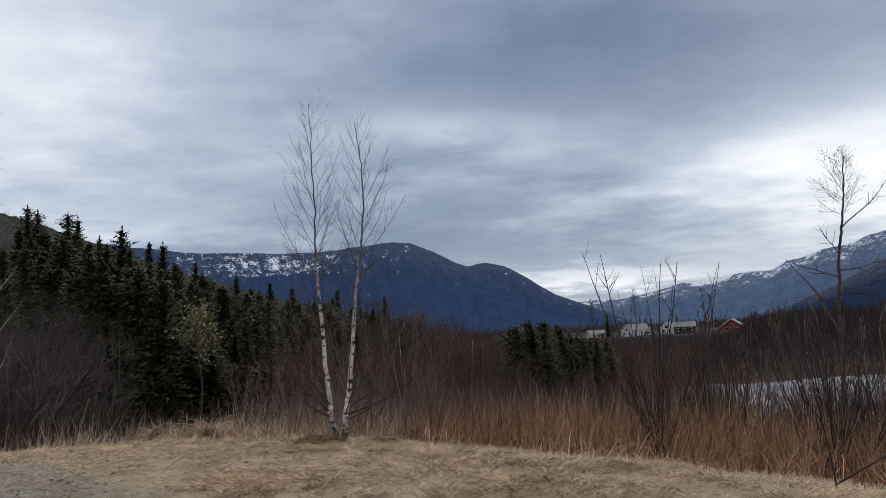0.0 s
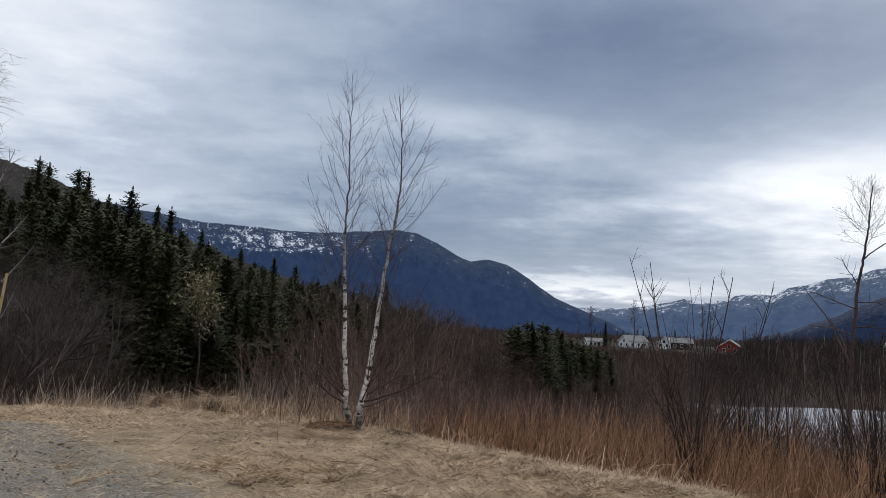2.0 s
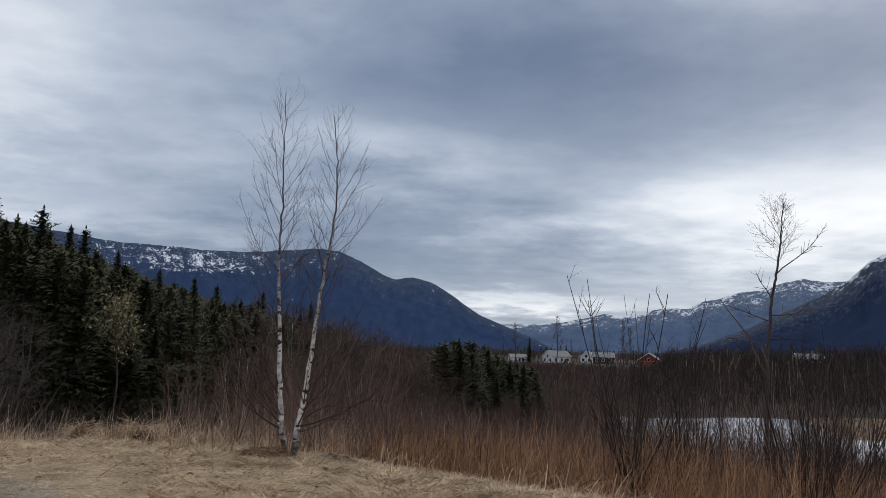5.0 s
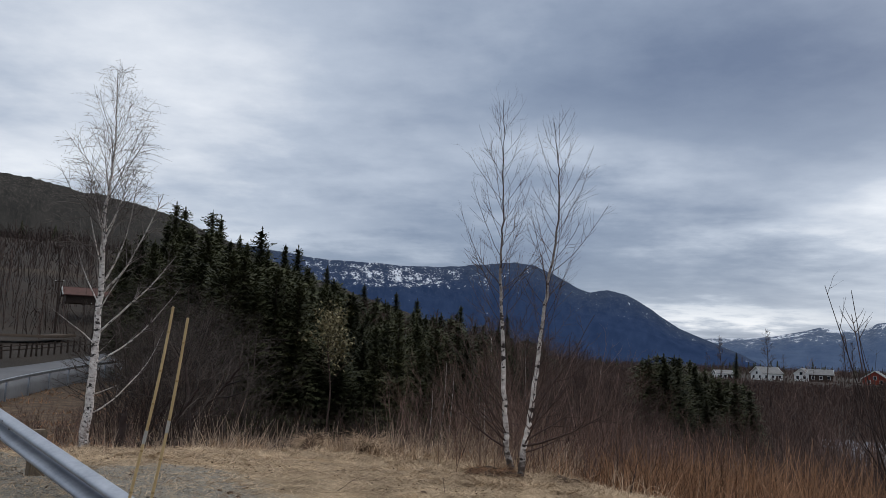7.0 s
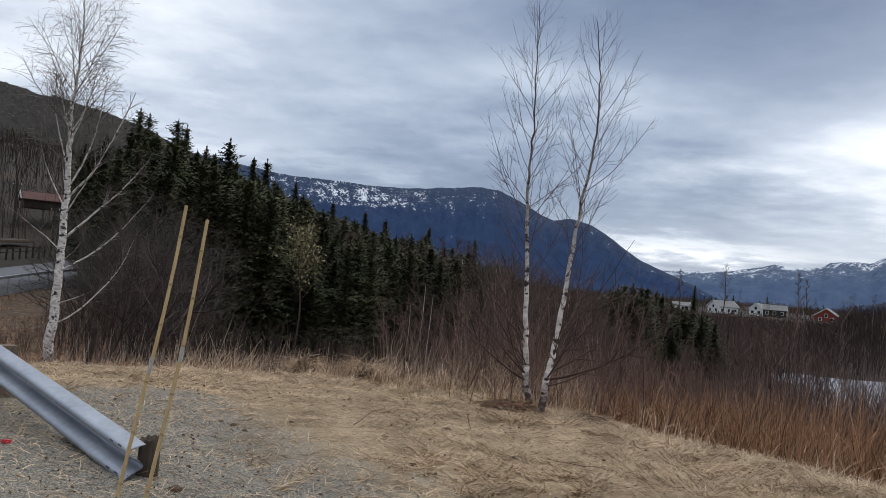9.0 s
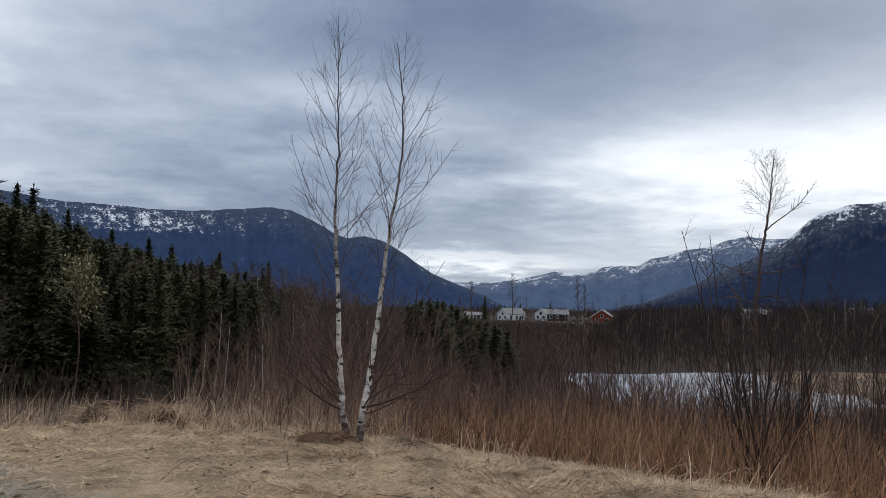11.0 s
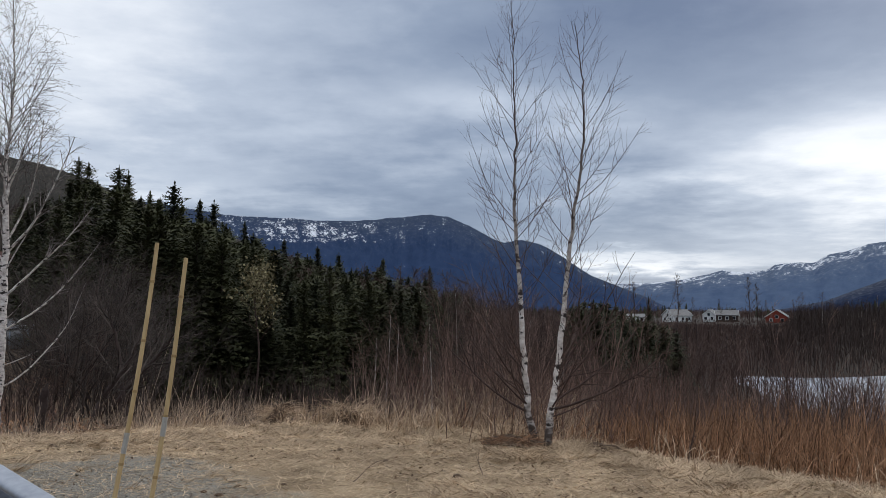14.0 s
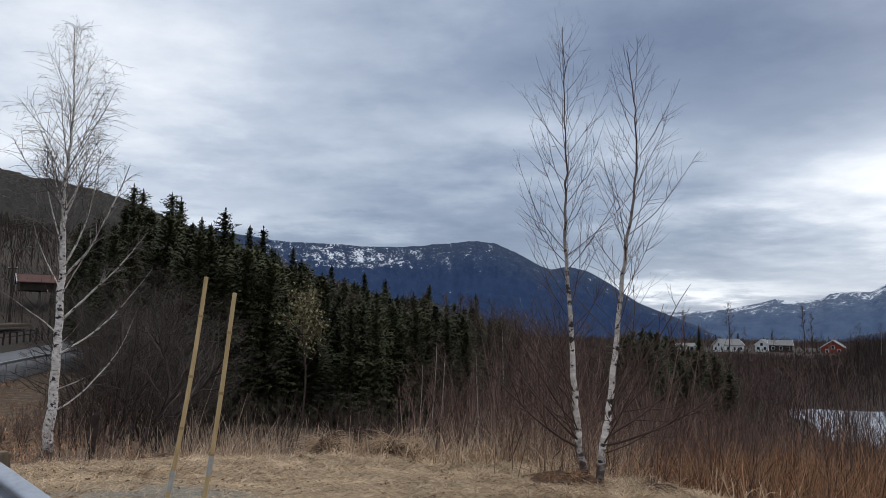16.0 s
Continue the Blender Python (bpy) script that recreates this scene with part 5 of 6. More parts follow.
def hollow_stems():
    """A dark broken trunk and leaning alder stems just past the edge by the old birch."""
    rng = np.random.default_rng(58)
    for x, y, lean, height, r, label in ((-8.55, 14.0, (0.10, 0.0), 1.15, 0.085, "dark broken trunk standing in the hollow"), (-7.55, 13.6, (0.45, 0.1), 1.9, 0.06, "dark leaning alder stem in the hollow"), (-7.9, 14.8, (0.6, 0.2), 2.4, 0.055, "dark leaning alder stem in the hollow"), (-7.0, 14.4, (-0.25, 0.1), 2.6, 0.05, "dark leaning alder stem in the hollow")):
        z = land_height(x, y)
        t = tree("tree_stump" if r > 0.08 else "alder_tree", (x, y, z), label, "stump" if r > 0.08 else "tree")
        line = smooth_line([(0, 0, -0.3), (lean[0] * height * 0.3, 0, height * 0.4), (lean[0] * height * 0.7, lean[1] * height, height * 0.75), (lean[0] * height, lean[1] * height, height)], 14)
        line[2:-1] += rng.normal(0, 0.012, (len(line) - 3, 3))
        rad = np.linspace(r * 1.25, r * 0.75 if r > 0.08 else r * 0.3, 14)
        trunk = [(line, rad)]
        if r > 0.08:
            trunk.append((line[-1] + np.array([(0, 0, 0), (0.01, 0, 0.03), (0.03, 0, 0.12)]), np.array([r * 0.75, r * 0.5, 0.004])))
        part("trunk", tubes("trunk", trunk, 8, M_DARKTWIG), t)
        if r < 0.08:
            twigs = []
            for q in side_shoots(rng, (line, rad), 12, 1.0, 0.02, 0.5, 6, 0.4, 0.3):
                twigs += [q] + side_shoots(rng, q, 6, 0.4, 0.008, 0.5, 4, 0.2)
            part("crown", tubes("crown", twigs, 4, M_GREYTHICKET), t)


hollow_stems()


# ---- grass ----
M_DEAD = leafy("dead_leaves", (0.03, 0.02, 0.014), (0.16, 0.09, 0.05), 0.1)
M_STONE = leafy("crushed_stone", (0.13, 0.118, 0.098), (0.40, 0.37, 0.315), 0.1)


def blades(name, label, roots, lengths, ways, width, droop, mat, rng, seg=3, heads=0.0):
    """Grass: each blade a narrow bent strip from its root along its way."""
    n = len(roots)
    t = np.linspace(0, 1, seg + 1)
    side = np.cross(ways, np.array([0, 0, 1.0]) + rng.normal(0, 0.4, (n, 3)))
    side /= np.linalg.norm(side, axis=1, keepdims=True) + 1e-9
    fall = np.zeros((n, 3))
    fall[:, 2] = -droop
    fall[:, :2] = rng.normal(0, 0.25, (n, 2)) * droop[:, None]
    c = roots[:, None] + (ways[:, None] * t[None, :, None] + fall[:, None] * (t**2)[None, :, None]) * lengths[:, None, None]
    w = width[:, None] * np.interp(t, (0, 0.6, 1), (1, 0.8, 0.25))[None]
    if heads:
        w = width[:, None] * np.interp(t, (0, 0.7, 0.85, 1), (1, 0.7, heads, 0.4))[None]
    l, r = c - side[:, None] * w[..., None], c + side[:, None] * w[..., None]
    v = np.stack([l, r], 2).reshape(-1, 3)
    i = (np.arange(n) * (seg + 1) * 2)[:, None] + np.arange(seg)[None] * 2
    f = np.stack([i, i + 1, i + 3, i + 2], -1).reshape(-1, 4)
    tagged(new(name, mesh_np(name, v, f, mat, True)), label, "grass", kind="stuff")


def past_edge(x, y):
    """How far a place lies past the platform's outer edge, along the view."""
    return y - np.interp(x, (-12, -7, -4.8, -3.2, -1.4, 0.35, 1.4, 2.3, 3.0, 4.1, 5.5, 7.5), (10.6, 10.0, 9.8, 10.6, 9.8, 8.7, 7.6, 6.8, 6.3, 5.5, 4.2, 2.0))


def bareness(x, y):
    """Above 0 where the gravel lies bare, below 0 where straw covers it."""
    behind_rail = np.clip((y - 3.75 + (2.24 + x) * 0.808) / 0.5, 0, 1)
    return 3.0 - (x + 0.91 * y) - 2.6 * np.clip((y - 6.9) / 1.3, 0, 1) - 2.4 * np.clip((-x - 3.5) / 1.4, 0, 1) * behind_rail


def ground_z(x, y):
    return np.array([land_height(a, b) for a, b in zip(x, y)])


def grasses():
    rng = np.random.default_rng(66)

    def field(n, az, r0, r1, power=1.0):
        a, u = np.radians(rng.uniform(*az, n)), rng.uniform(0, 1, n) ** power
        r = r0 + (r1 - r0) * u
        return r * np.sin(a), r * np.cos(a)

    def clumped(x, y, scale, cut):
        k = np.array([noise.noise((p * scale, q * scale, 1.3)) for p, q in zip(x, y)])
        return k > cut

    def upright(n, lean):
        d = np.stack([rng.normal(0.10, lean, n), rng.normal(0, lean, n), np.ones(n)], 1)
        return d / np.linalg.norm(d, axis=1, keepdims=True)

    # tall brown stalks past the edge
    x, y = (np.concatenate(q) for q in zip(field(56000, (-3, 46), 5.5, 58, 1.7), field(26000, (10, 44), 7, 44, 1.0)))
    keep = (past_edge(x, y) > 0.5 + rng.exponential(0.9, len(x))) & clumped(x, y, 0.5, -0.25)
    x, y = x[keep], y[keep]
    n = len(x)
    z = ground_z(x, y)
    blades("tall_dry_stalks", "tall russet dry stalks on the slope", np.stack([x, y, z - 0.05], 1), rng.uniform(0.5, 1.25, n) * np.interp(np.degrees(np.arctan2(x, y)), (2, 12, 17, 32), (0.78, 0.80, 0.86, 0.92)), upright(n, 0.22), rng.uniform(0.0010, 0.0027, n) * (1 + np.hypot(x, y) / 22), rng.uniform(0.0, 0.4, n), M_REED, rng, 4, 1.4)
    # stalks along the near shore of the lake
    x, y = field(16000, (14, 44), 44, 90, 1.0)
    z = ground_z(x, y)
    keep = (z > -8.9) & clumped(x, y, 0.12, -0.2)
    x, y, z = x[keep], y[keep], z[keep]
    n = len(x)
    blades("shore_stalks", "brown dry stalks along the near lake shore", np.stack([x, y, z - 0.05], 1), rng.uniform(0.5, 1.5, n), upright(n, 0.2), rng.uniform(0.012, 0.026, n), rng.uniform(0.0, 0.35, n), M_REED, rng, 3)
    # finer understorey between the stalks
    x, y = field(13000, (-6, 50), 5.5, 22, 1.3)
    keep = past_edge(x, y) > 0.1 + rng.exponential(0.4, len(x))
    x, y = x[keep], y[keep]
    n = len(x)
    z = ground_z(x, y)
    blades("dry_undergrowth", "tangled reddish dry undergrowth", np.stack([x, y, z - 0.03], 1), rng.uniform(0.3, 0.8, n), upright(n, 0.45), rng.uniform(0.002, 0.004, n) * (1 + np.hypot(x, y) / 25), rng.uniform(0.1, 0.6, n), M_REED, rng)
    # grey-brown stems along the back edge
    x, y = field(13500, (-38, 4), 9.4, 15, 1.2)
    keep = (past_edge(x, y) > rng.exponential(0.5, len(x))) & clumped(x, y, 0.6, -0.15)
    x, y = x[keep], y[keep]
    n = len(x)
    z = ground_z(x, y)
    blades("dry_stems", "pale grey-brown dry stems along the edge", np.stack([x, y, z - 0.05], 1), rng.uniform(0.3, 1.1, n), upright(n, 0.3), rng.uniform(0.0016, 0.0042, n), rng.uniform(0.0, 0.5, n), M_STEM, rng, 4, 1.2)
    # pale tufts at the edge
    x, y = field(46000, (-40, 34), 5.5, 12.5)
    gap = past_edge(x, y)
    keep = (np.abs(gap - 0.1) < 0.6) & clumped(x, y, 1.1, -0.05) & ((x < 0.6) | (rng.uniform(0, 1, len(x)) < 0.16))
    x, y = x[keep], y[keep]
    n = len(x)
    z = ground_z(x, y)
    blades("pale_tufts", "pale tufts of bent dry grass", np.stack([x, y, z - 0.02], 1), rng.uniform(0.22, 0.62, n), upright(n, 0.4), rng.uniform(0.0024, 0.0052, n), rng.uniform(0.2, 0.8, n), M_PALE, rng, 4)
    # grass on the slope of the hollow
    x, y = field(15000, (-46, -27), 10.5, 66, 1.3)
    keep = (past_edge(x, y) > 0.2) & clumped(x, y, 0.35, -0.1)
    x, y = x[keep], y[keep]
    n = len(x)
    z = ground_z(x, y)
    blades("slope_grass", "dry tan grass on the slope of the hollow", np.stack([x, y, z - 0.02], 1), rng.uniform(0.15, 0.5, n), upright(n, 0.6), rng.uniform(0.004, 0.009, n) * (1 + np.hypot(x, y) / 25), rng.uniform(0.2, 0.8, n), M_REED, rng)
    # matted straw on the flat
    x, y = rng.uniform(-8.5, 6, 300000), rng.uniform(1.5, 11.5, 300000)
    mat = np.array([noise.noise((p * 0.9, q * 0.9, 4.4)) + 0.6 * noise.noise((p * 2.6, q * 2.6, 1.4)) for p, q in zip(x, y)])
    bare = bareness(x, y) + mat * 1.6
    keep = (past_edge(x, y) < 0.6) & (rng.uniform(0, 1, len(x)) < np.clip(0.36 - bare * 0.36 + mat * 1.1, 0.26, 1))
    x, y = x[keep], y[keep]
    n = len(x)
    z = ground_z(x, y)
    a = rng.uniform(0, 2 * np.pi, n)
    ways = np.stack([np.cos(a), np.sin(a), rng.uniform(0.05, 0.55, n) ** 1.0], 1)
    blades("matted_straw", "flattened straw matted over the ground", np.stack([x, y, z + 0.002], 1), rng.uniform(0.03, 0.15, n), ways, rng.uniform(0.0012, 0.0026, n), rng.uniform(0.0, 0.3, n), M_STRAW, rng, 3)

    # pale meadow past the ice
    x, y = field(24000, (28.7, 48), 117, 156)
    n = len(x)
    z = ground_z(x, y)
    blades("meadow_grass", "pale tan dry meadow beyond the ice", np.stack([x, y, z - 0.02], 1), rng.uniform(0.2, 0.5, n), upright(n, 0.7), rng.uniform(0.05, 0.11, n), rng.uniform(0.3, 0.9, n), M_PALE, rng)
    # loose tufts on the flat, combed one way by the snow that lay on them
    cx, cy = np.concatenate([rng.uniform(-7, 5, 2600), rng.uniform(-0.5, 5, 2600)]), np.concatenate([rng.uniform(2.8, 10.5, 2600), rng.uniform(2.8, 9, 2600)])
    gap = past_edge(cx, cy)
    ok = (gap < 0.25) & (bareness(cx, cy) + rng.normal(0, 0.7, len(cx)) < 0.1)
    ok &= clumped(cx, cy, 0.8, -0.12) | (gap > -1.1)
    cx, cy = cx[ok], cy[ok]
    m = 42
    lay = np.array([noise.noise((p * 0.5, q * 0.5, 8.1)) for p, q in zip(cx, cy)]) * 5.0 - 0.9 + rng.normal(0, 1.3, len(cx))
    a = rng.uniform(0, 2 * np.pi, (len(cx), m))
    d = rng.uniform(0, 0.09, (len(cx), m))
    x, y = (cx[:, None] + np.cos(a) * d).ravel(), (cy[:, None] + np.sin(a) * d).ravel()
    n = len(x)
    z = np.repeat(ground_z(cx, cy), m)
    b = np.repeat(lay, m) + rng.normal(0, 0.85, n)
    ways = np.stack([np.cos(b), np.sin(b), rng.uniform(0.2, 1.0, n)], 1)
    ways /= np.linalg.norm(ways, axis=1, keepdims=True)
    size = np.repeat(rng.uniform(0.6, 1.25, len(cx)), m)
    blades("straw_tufts", "bent tufts of pale straw on the flat", np.stack([x, y, z], 1), rng.uniform(0.06, 0.21, n) * size, ways, rng.uniform(0.0014, 0.0030, n), rng.uniform(0.1, 0.5, n), M_STRAW, rng, 4)
    # tall bent wands past the back edge
    x, y = field(1300, (-34, 4), 10.2, 15.5, 1.2)
    keep = (past_edge(x, y) > 0.25) & clumped(x, y, 0.5, -0.1)
    x, y = x[keep], y[keep]
    n = len(x)
    z = ground_z(x, y)
    blades("tall_wands", "tall bent grey-brown stems past the edge", np.stack([x, y, z - 0.05], 1), rng.uniform(0.8, 1.8, n), upright(n, 0.3), rng.uniform(0.0020, 0.0036, n), rng.uniform(0.1, 0.5, n), M_STEM, rng, 6)


grasses()


def tussock(at, size, label, mat, seed, count=420, height=0.36):
    rng = np.random.default_rng(seed)
    e = tree("tussock", at, label, "tussock")
    bm = bmesh.new()
    bmesh.ops.create_icosphere(bm, subdivisions=3, radius=1.0)
    for v in bm.verts:
        k = 1 + 0.4 * noise.fractal(v.co * 2.1 + Vector((seed, 0, 0)), 1.0, 2.0, 4)
        v.co = Vector((v.co.x * size[0] * k, v.co.y * size[1] * k, max(-0.06, v.co.z * size[2] * k)))
    part("turf", bm_mesh("turf", bm, M_TURF), e, "dark broken turf")
    a, u = rng.uniform(0, 6.28, count), rng.uniform(0.2, 1, count)
    p = np.stack([np.cos(a) * size[0] * u, np.sin(a) * size[1] * u, size[2] * np.sqrt(1.02 - u * u) * 0.9], 1)
    lines = []
    for q, b in zip(p, a):
        lines.append(twig(rng, q, (math.cos(b) * 0.7 + rng.normal(0, 0.3), math.sin(b) * 0.7 + rng.normal(0, 0.3), rng.uniform(0.2, 0.9)), height * rng.uniform(0.4, 1.1), 0.0028, 4, -1.3, 0.12))
    part("grass", tubes("grass", lines, 3, mat), e)


tussock((-3.36, 10.8, land_height(-3.36, 10.8) - 0.02), (0.28, 0.24, 0.42), "grey tussock of old grass at the slope edge", M_PALE, 3)
tussock((-5.3, 10.05, land_height(-5.3, 10.05) - 0.02), (0.55, 0.3, 0.27), "brown torn turf with straw at the edge", M_REED, 5, 300, 0.3)
tussock((-0.26, 8.5, -0.05), (0.36, 0.2, 0.16), "dark torn turf heap beside the birch", M_REED, 7, 420, 0.16)
tussock((0.62, 8.35, -0.08), (0.3, 0.2, 0.14), "small straw tussock beside the birch", M_STRAW, 9, 220, 0.22)
tussock((-2.35, 10.3, -0.03), (0.25, 0.2, 0.2), "pale tussock of bent grass", M_PALE, 13, 320, 0.42)


def scraps():
    """Clods and dead twigs that lie about."""
    rng = np.random.default_rng(77)
    bm = bmesh.new()
    bmesh.ops.create_icosphere(bm, subdivisions=2, radius=0.03)
    for v in bm.verts:
        v.co *= 1 + 0.4 * noise.noise(v.co * 40)
        v.co.z *= 0.55
    me = bm_mesh("clod", bm, M_TURF)
    for k in range(60):
        x, y = rng.uniform(-5, 3), rng.uniform(3.2, 9)
        if float(past_edge(x, y)) > 0:
            continue
        e = tagged(new("clod", me), "dark clod of earth on the straw", "clod", "clods on the ground")
        s = rng.uniform(0.4, 1.3)
        e.matrix_basis = Matrix.LocRotScale((x, y, land_height(x, y) + 0.004), Euler((0, 0, rng.uniform(0, 6))), (s, s, s))
    for k, (x, y) in enumerate(((-0.6, 6.6), (1.0, 7.4), (-1.6, 6.1), (0.1, 5.6), (-2.6, 5.3), (1.5, 6.2))):
        line = twig(rng, (0, 0, 0.01), (*rng.normal(0, 1, 2), 0.0), rng.uniform(0.2, 0.5), 0.004, 6, 0.02, 0.12)
        e = tagged(new("fallen_twig", tubes("fallen_twig", [line] + side_shoots(rng, line, 2, 0.12, 0.002, 0.5), 4, M_TWIG)), "dead twig lying on straw", "twig", "fallen twigs")
        e.location = (x, y, land_height(x, y) + 0.006)


scraps()


def pebbles():
    """Loose stones on the gravel, too many to count."""
    rng = np.random.default_rng(78)
    x, y = rng.uniform(-7.5, 1.2, 60000), rng.uniform(1.2, 9.5, 60000)
    mat = np.array([noise.noise((p * 0.9, q * 0.9, 4.4)) for p, q in zip(x, y)])
    bare = bareness(x, y) + mat * 1.6
    keep = rng.uniform(0, 1, len(x)) < np.clip(0.15 + bare * 0.45, 0.0, 0.75)
    x, y = x[keep], y[keep]
    n = len(x)
    c = np.stack([x, y, ground_z(x, y) + 0.002], 1)
    s = np.exp(rng.normal(math.log(0.0045), 0.45, n)).clip(0.0025, 0.018)
    dirs = np.array([(1, 0, 0), (0, 1, 0), (-1, 0, 0), (0, -1, 0), (0, 0, 0.8), (0, 0, -0.6)], float)
    v = c[:, None] + dirs[None] * s[:, None, None] * rng.uniform(0.6, 1.4, (n, 6, 1)) + rng.normal(0, 0.25, (n, 6, 3)) * s[:, None, None]
    t = np.array([(0, 1, 4), (1, 2, 4), (2, 3, 4), (3, 0, 4), (1, 0, 5), (2, 1, 5), (3, 2, 5), (0, 3, 5)])
    f = (np.arange(n)[:, None, None] * 6 + t[None]).reshape(-1, 3)
    tagged(new("gravel", mesh_np("gravel", v.reshape(-1, 3), f, M_STONE, False)), "loose grey crushed gravel", "gravel", kind="stuff")


pebbles()


def litter():
    """Dark scraps of leaf and bark in the straw, too many to count."""
    rng = np.random.default_rng(79)
    x, y = rng.uniform(-6.5, 5, 9000), rng.uniform(2.5, 11, 9000)
    keep = (past_edge(x, y) < 0.4) & (np.array([noise.noise((p * 0.8, q * 0.8, 9.4)) for p, q in zip(x, y)]) > -0.15)
    x, y = x[keep], y[keep]
    n = len(x)
    c = np.stack([x, y, ground_z(x, y) + rng.uniform(0.012, 0.035, n)], 1)
    a = rng.uniform(0, 6.28, n)
    s = rng.uniform(0.006, 0.02, n)
    u = np.stack([np.cos(a), np.sin(a), rng.normal(0, 0.3, n)], 1) * s[:, None]
    w = np.stack([-np.sin(a), np.cos(a), rng.normal(0, 0.3, n)], 1) * s[:, None] * 0.55
    v = np.stack([c - u, c + w - (0, 0, 0.004), c + u, c - w - (0, 0, 0.004)], 1).reshape(-1, 3)
    tagged(new("leaf_litter", mesh_np("leaf_litter", v, np.arange(n * 4).reshape(-1, 4), M_DEAD, False)), "dark scraps of dead leaves in straw", "litter", kind="stuff")


litter()


# ---- guardrail and snow poles ----
def beam_mesh(name, length, height, mat, steps=24):
    """A steel beam of W-section along +x, its waves towards -y, its top edge at z = 0."""
    profile = [(0.0, 0.0), (-0.03, -0.025), (-0.088, -0.10), (-0.094, -0.22), (-0.050, -0.34), (-0.004, -0.44), (-0.004, -0.56), (-0.050, -0.66), (-0.094, -0.78), (-0.088, -0.90), (-0.03, -0.975), (0.0, -1.0)]
    outer = smooth_line([(0, y, z * height) for y, z in profile], 40)[:, 1:]
    d = np.gradient(outer, axis=0)
    normal = np.stack([-d[:, 1], d[:, 0]], 1) / np.linalg.norm(d, axis=1, keepdims=True)
    inner = outer - normal * 0.004
    loop = np.concatenate([outer, inner[::-1]])
    m = len(loop)
    xs = np.linspace(0, length, steps)
    v = np.stack([np.repeat(xs, m), np.tile(loop[:, 0], steps), np.tile(loop[:, 1], steps)], 1)
    i, j = np.meshgrid(np.arange(steps - 1), np.arange(m), indexing="ij")
    k = (j + 1) % m
    f = np.stack([i * m + j, i * m + k, (i + 1) * m + k, (i + 1) * m + j], -1).reshape(-1, 4)
    return mesh_np(name, v, f, mat, True)


def stub_mesh(height):
    """A round post broken off at its top, with split fibres."""
    rng = np.random.default_rng(17)
    bm = bmesh.new()
    n = 22
    rings = []
    for k, u in enumerate((0.0, 0.5, 0.85, 1.0)):
        ring = []
        for i in range(n):
            a = 2 * math.pi * i / n
            r = 0.060 * (1 + 0.07 * math.sin(5 * a) + rng.normal(0, 0.03))
            z = height * u + (rng.uniform(-0.018, 0.015) if k == 3 else 0.0)
            ring.append(bm.verts.new((math.cos(a) * r, math.sin(a) * r, z)))
        rings.append(ring)
    for p, q in zip(rings, rings[1:]):
        for i in range(n):
            bm.faces.new((p[i], p[(i + 1) % n], q[(i + 1) % n], q[i]))
    inner = [bm.verts.new((v.co.x * 0.6, v.co.y * 0.6, height - 0.02 + rng.uniform(-0.03, 0.03))) for v in rings[-1]]
    for i in range(n):
        bm.faces.new((rings[-1][i], rings[-1][(i + 1) % n], inner[(i + 1) % n], inner[i]))
    bm.faces.new(inner)
    return bm_mesh("post", bm, M_STUB)


def guardrail():
    end, far = Vector((-2.24, 3.45, 0.385)), Vector((-7.5, 7.70, 1.04))
    way = far - end
    length = way.length
    ax = way.normalized()
    ay = Vector((0, 0, 1)).cross(ax).normalized()
    if ay.y < 0:
        ay = -ay
    az = ax.cross(ay)
    if az.z < 0:
        az = -az
    t = tree("guardrail", (end.x, end.y, land_height(end.x, end.y)), "galvanised steel guardrail on wooden posts by the gravel", "guardrail")
    rot = Matrix((ax, ay, az)).transposed().to_4x4()
    inv = Matrix.Translation(-Vector(t.location))
    beam = part("beam", beam_mesh("beam", length, 0.245, M_ZINC), t, "long ribbed galvanised steel beam")
    beam.matrix_local = inv @ Matrix.Translation(end) @ rot
    bm = bmesh.new()
    bmesh.ops.create_cone(bm, cap_ends=True, segments=10, radius1=0.016, radius2=0.011, depth=0.014)
    bmesh.ops.rotate(bm, matrix=Matrix.Rotation(radians(90), 3, "X"), verts=bm.verts)
    bolt = bm_mesh("bolt", bm, M_BOLT)
    slot = box_mesh("slot", (0.045, 0.004, 0.012), (0, 0, 0), M_BOLT, 0.001)
    for x in (0.12, 3.3):
        for dx, z, y in ((0, -0.030, -0.092), (0.11, -0.034, -0.094), (0, -0.19, -0.094), (0.11, -0.194, -0.094)):
            part("slot", slot, beam).location = (x + dx, y - 0.006, z)
        part("bolt", bolt, beam).location = (x + 0.06, -0.012, -0.122)
    for x, h in ((0.10, 0.40), (3.05, 0.62), (5.6, 0.66)):
        p = end + ax * x + ay * (0.07 if x < 1 else 0.17)
        g = land_height(p.x, p.y) - 0.25
        top = p.z + (0.005 if x < 1 else -0.075)
        if x < 1:
            post = part("post", stub_mesh(top - g), t, "dark splintered stump of a post")
        else:
            post = part("post", box_mesh("post", (0.13, 0.14, top - g), (0, 0, (top - g) / 2), M_POSTWOOD, 0.012), t, "weathered square wooden post")
        post.matrix_local = inv @ Matrix.Translation((p.x, p.y, g)) @ Matrix.Rotation(math.atan2(ax.y, ax.x), 4, "Z")


guardrail()


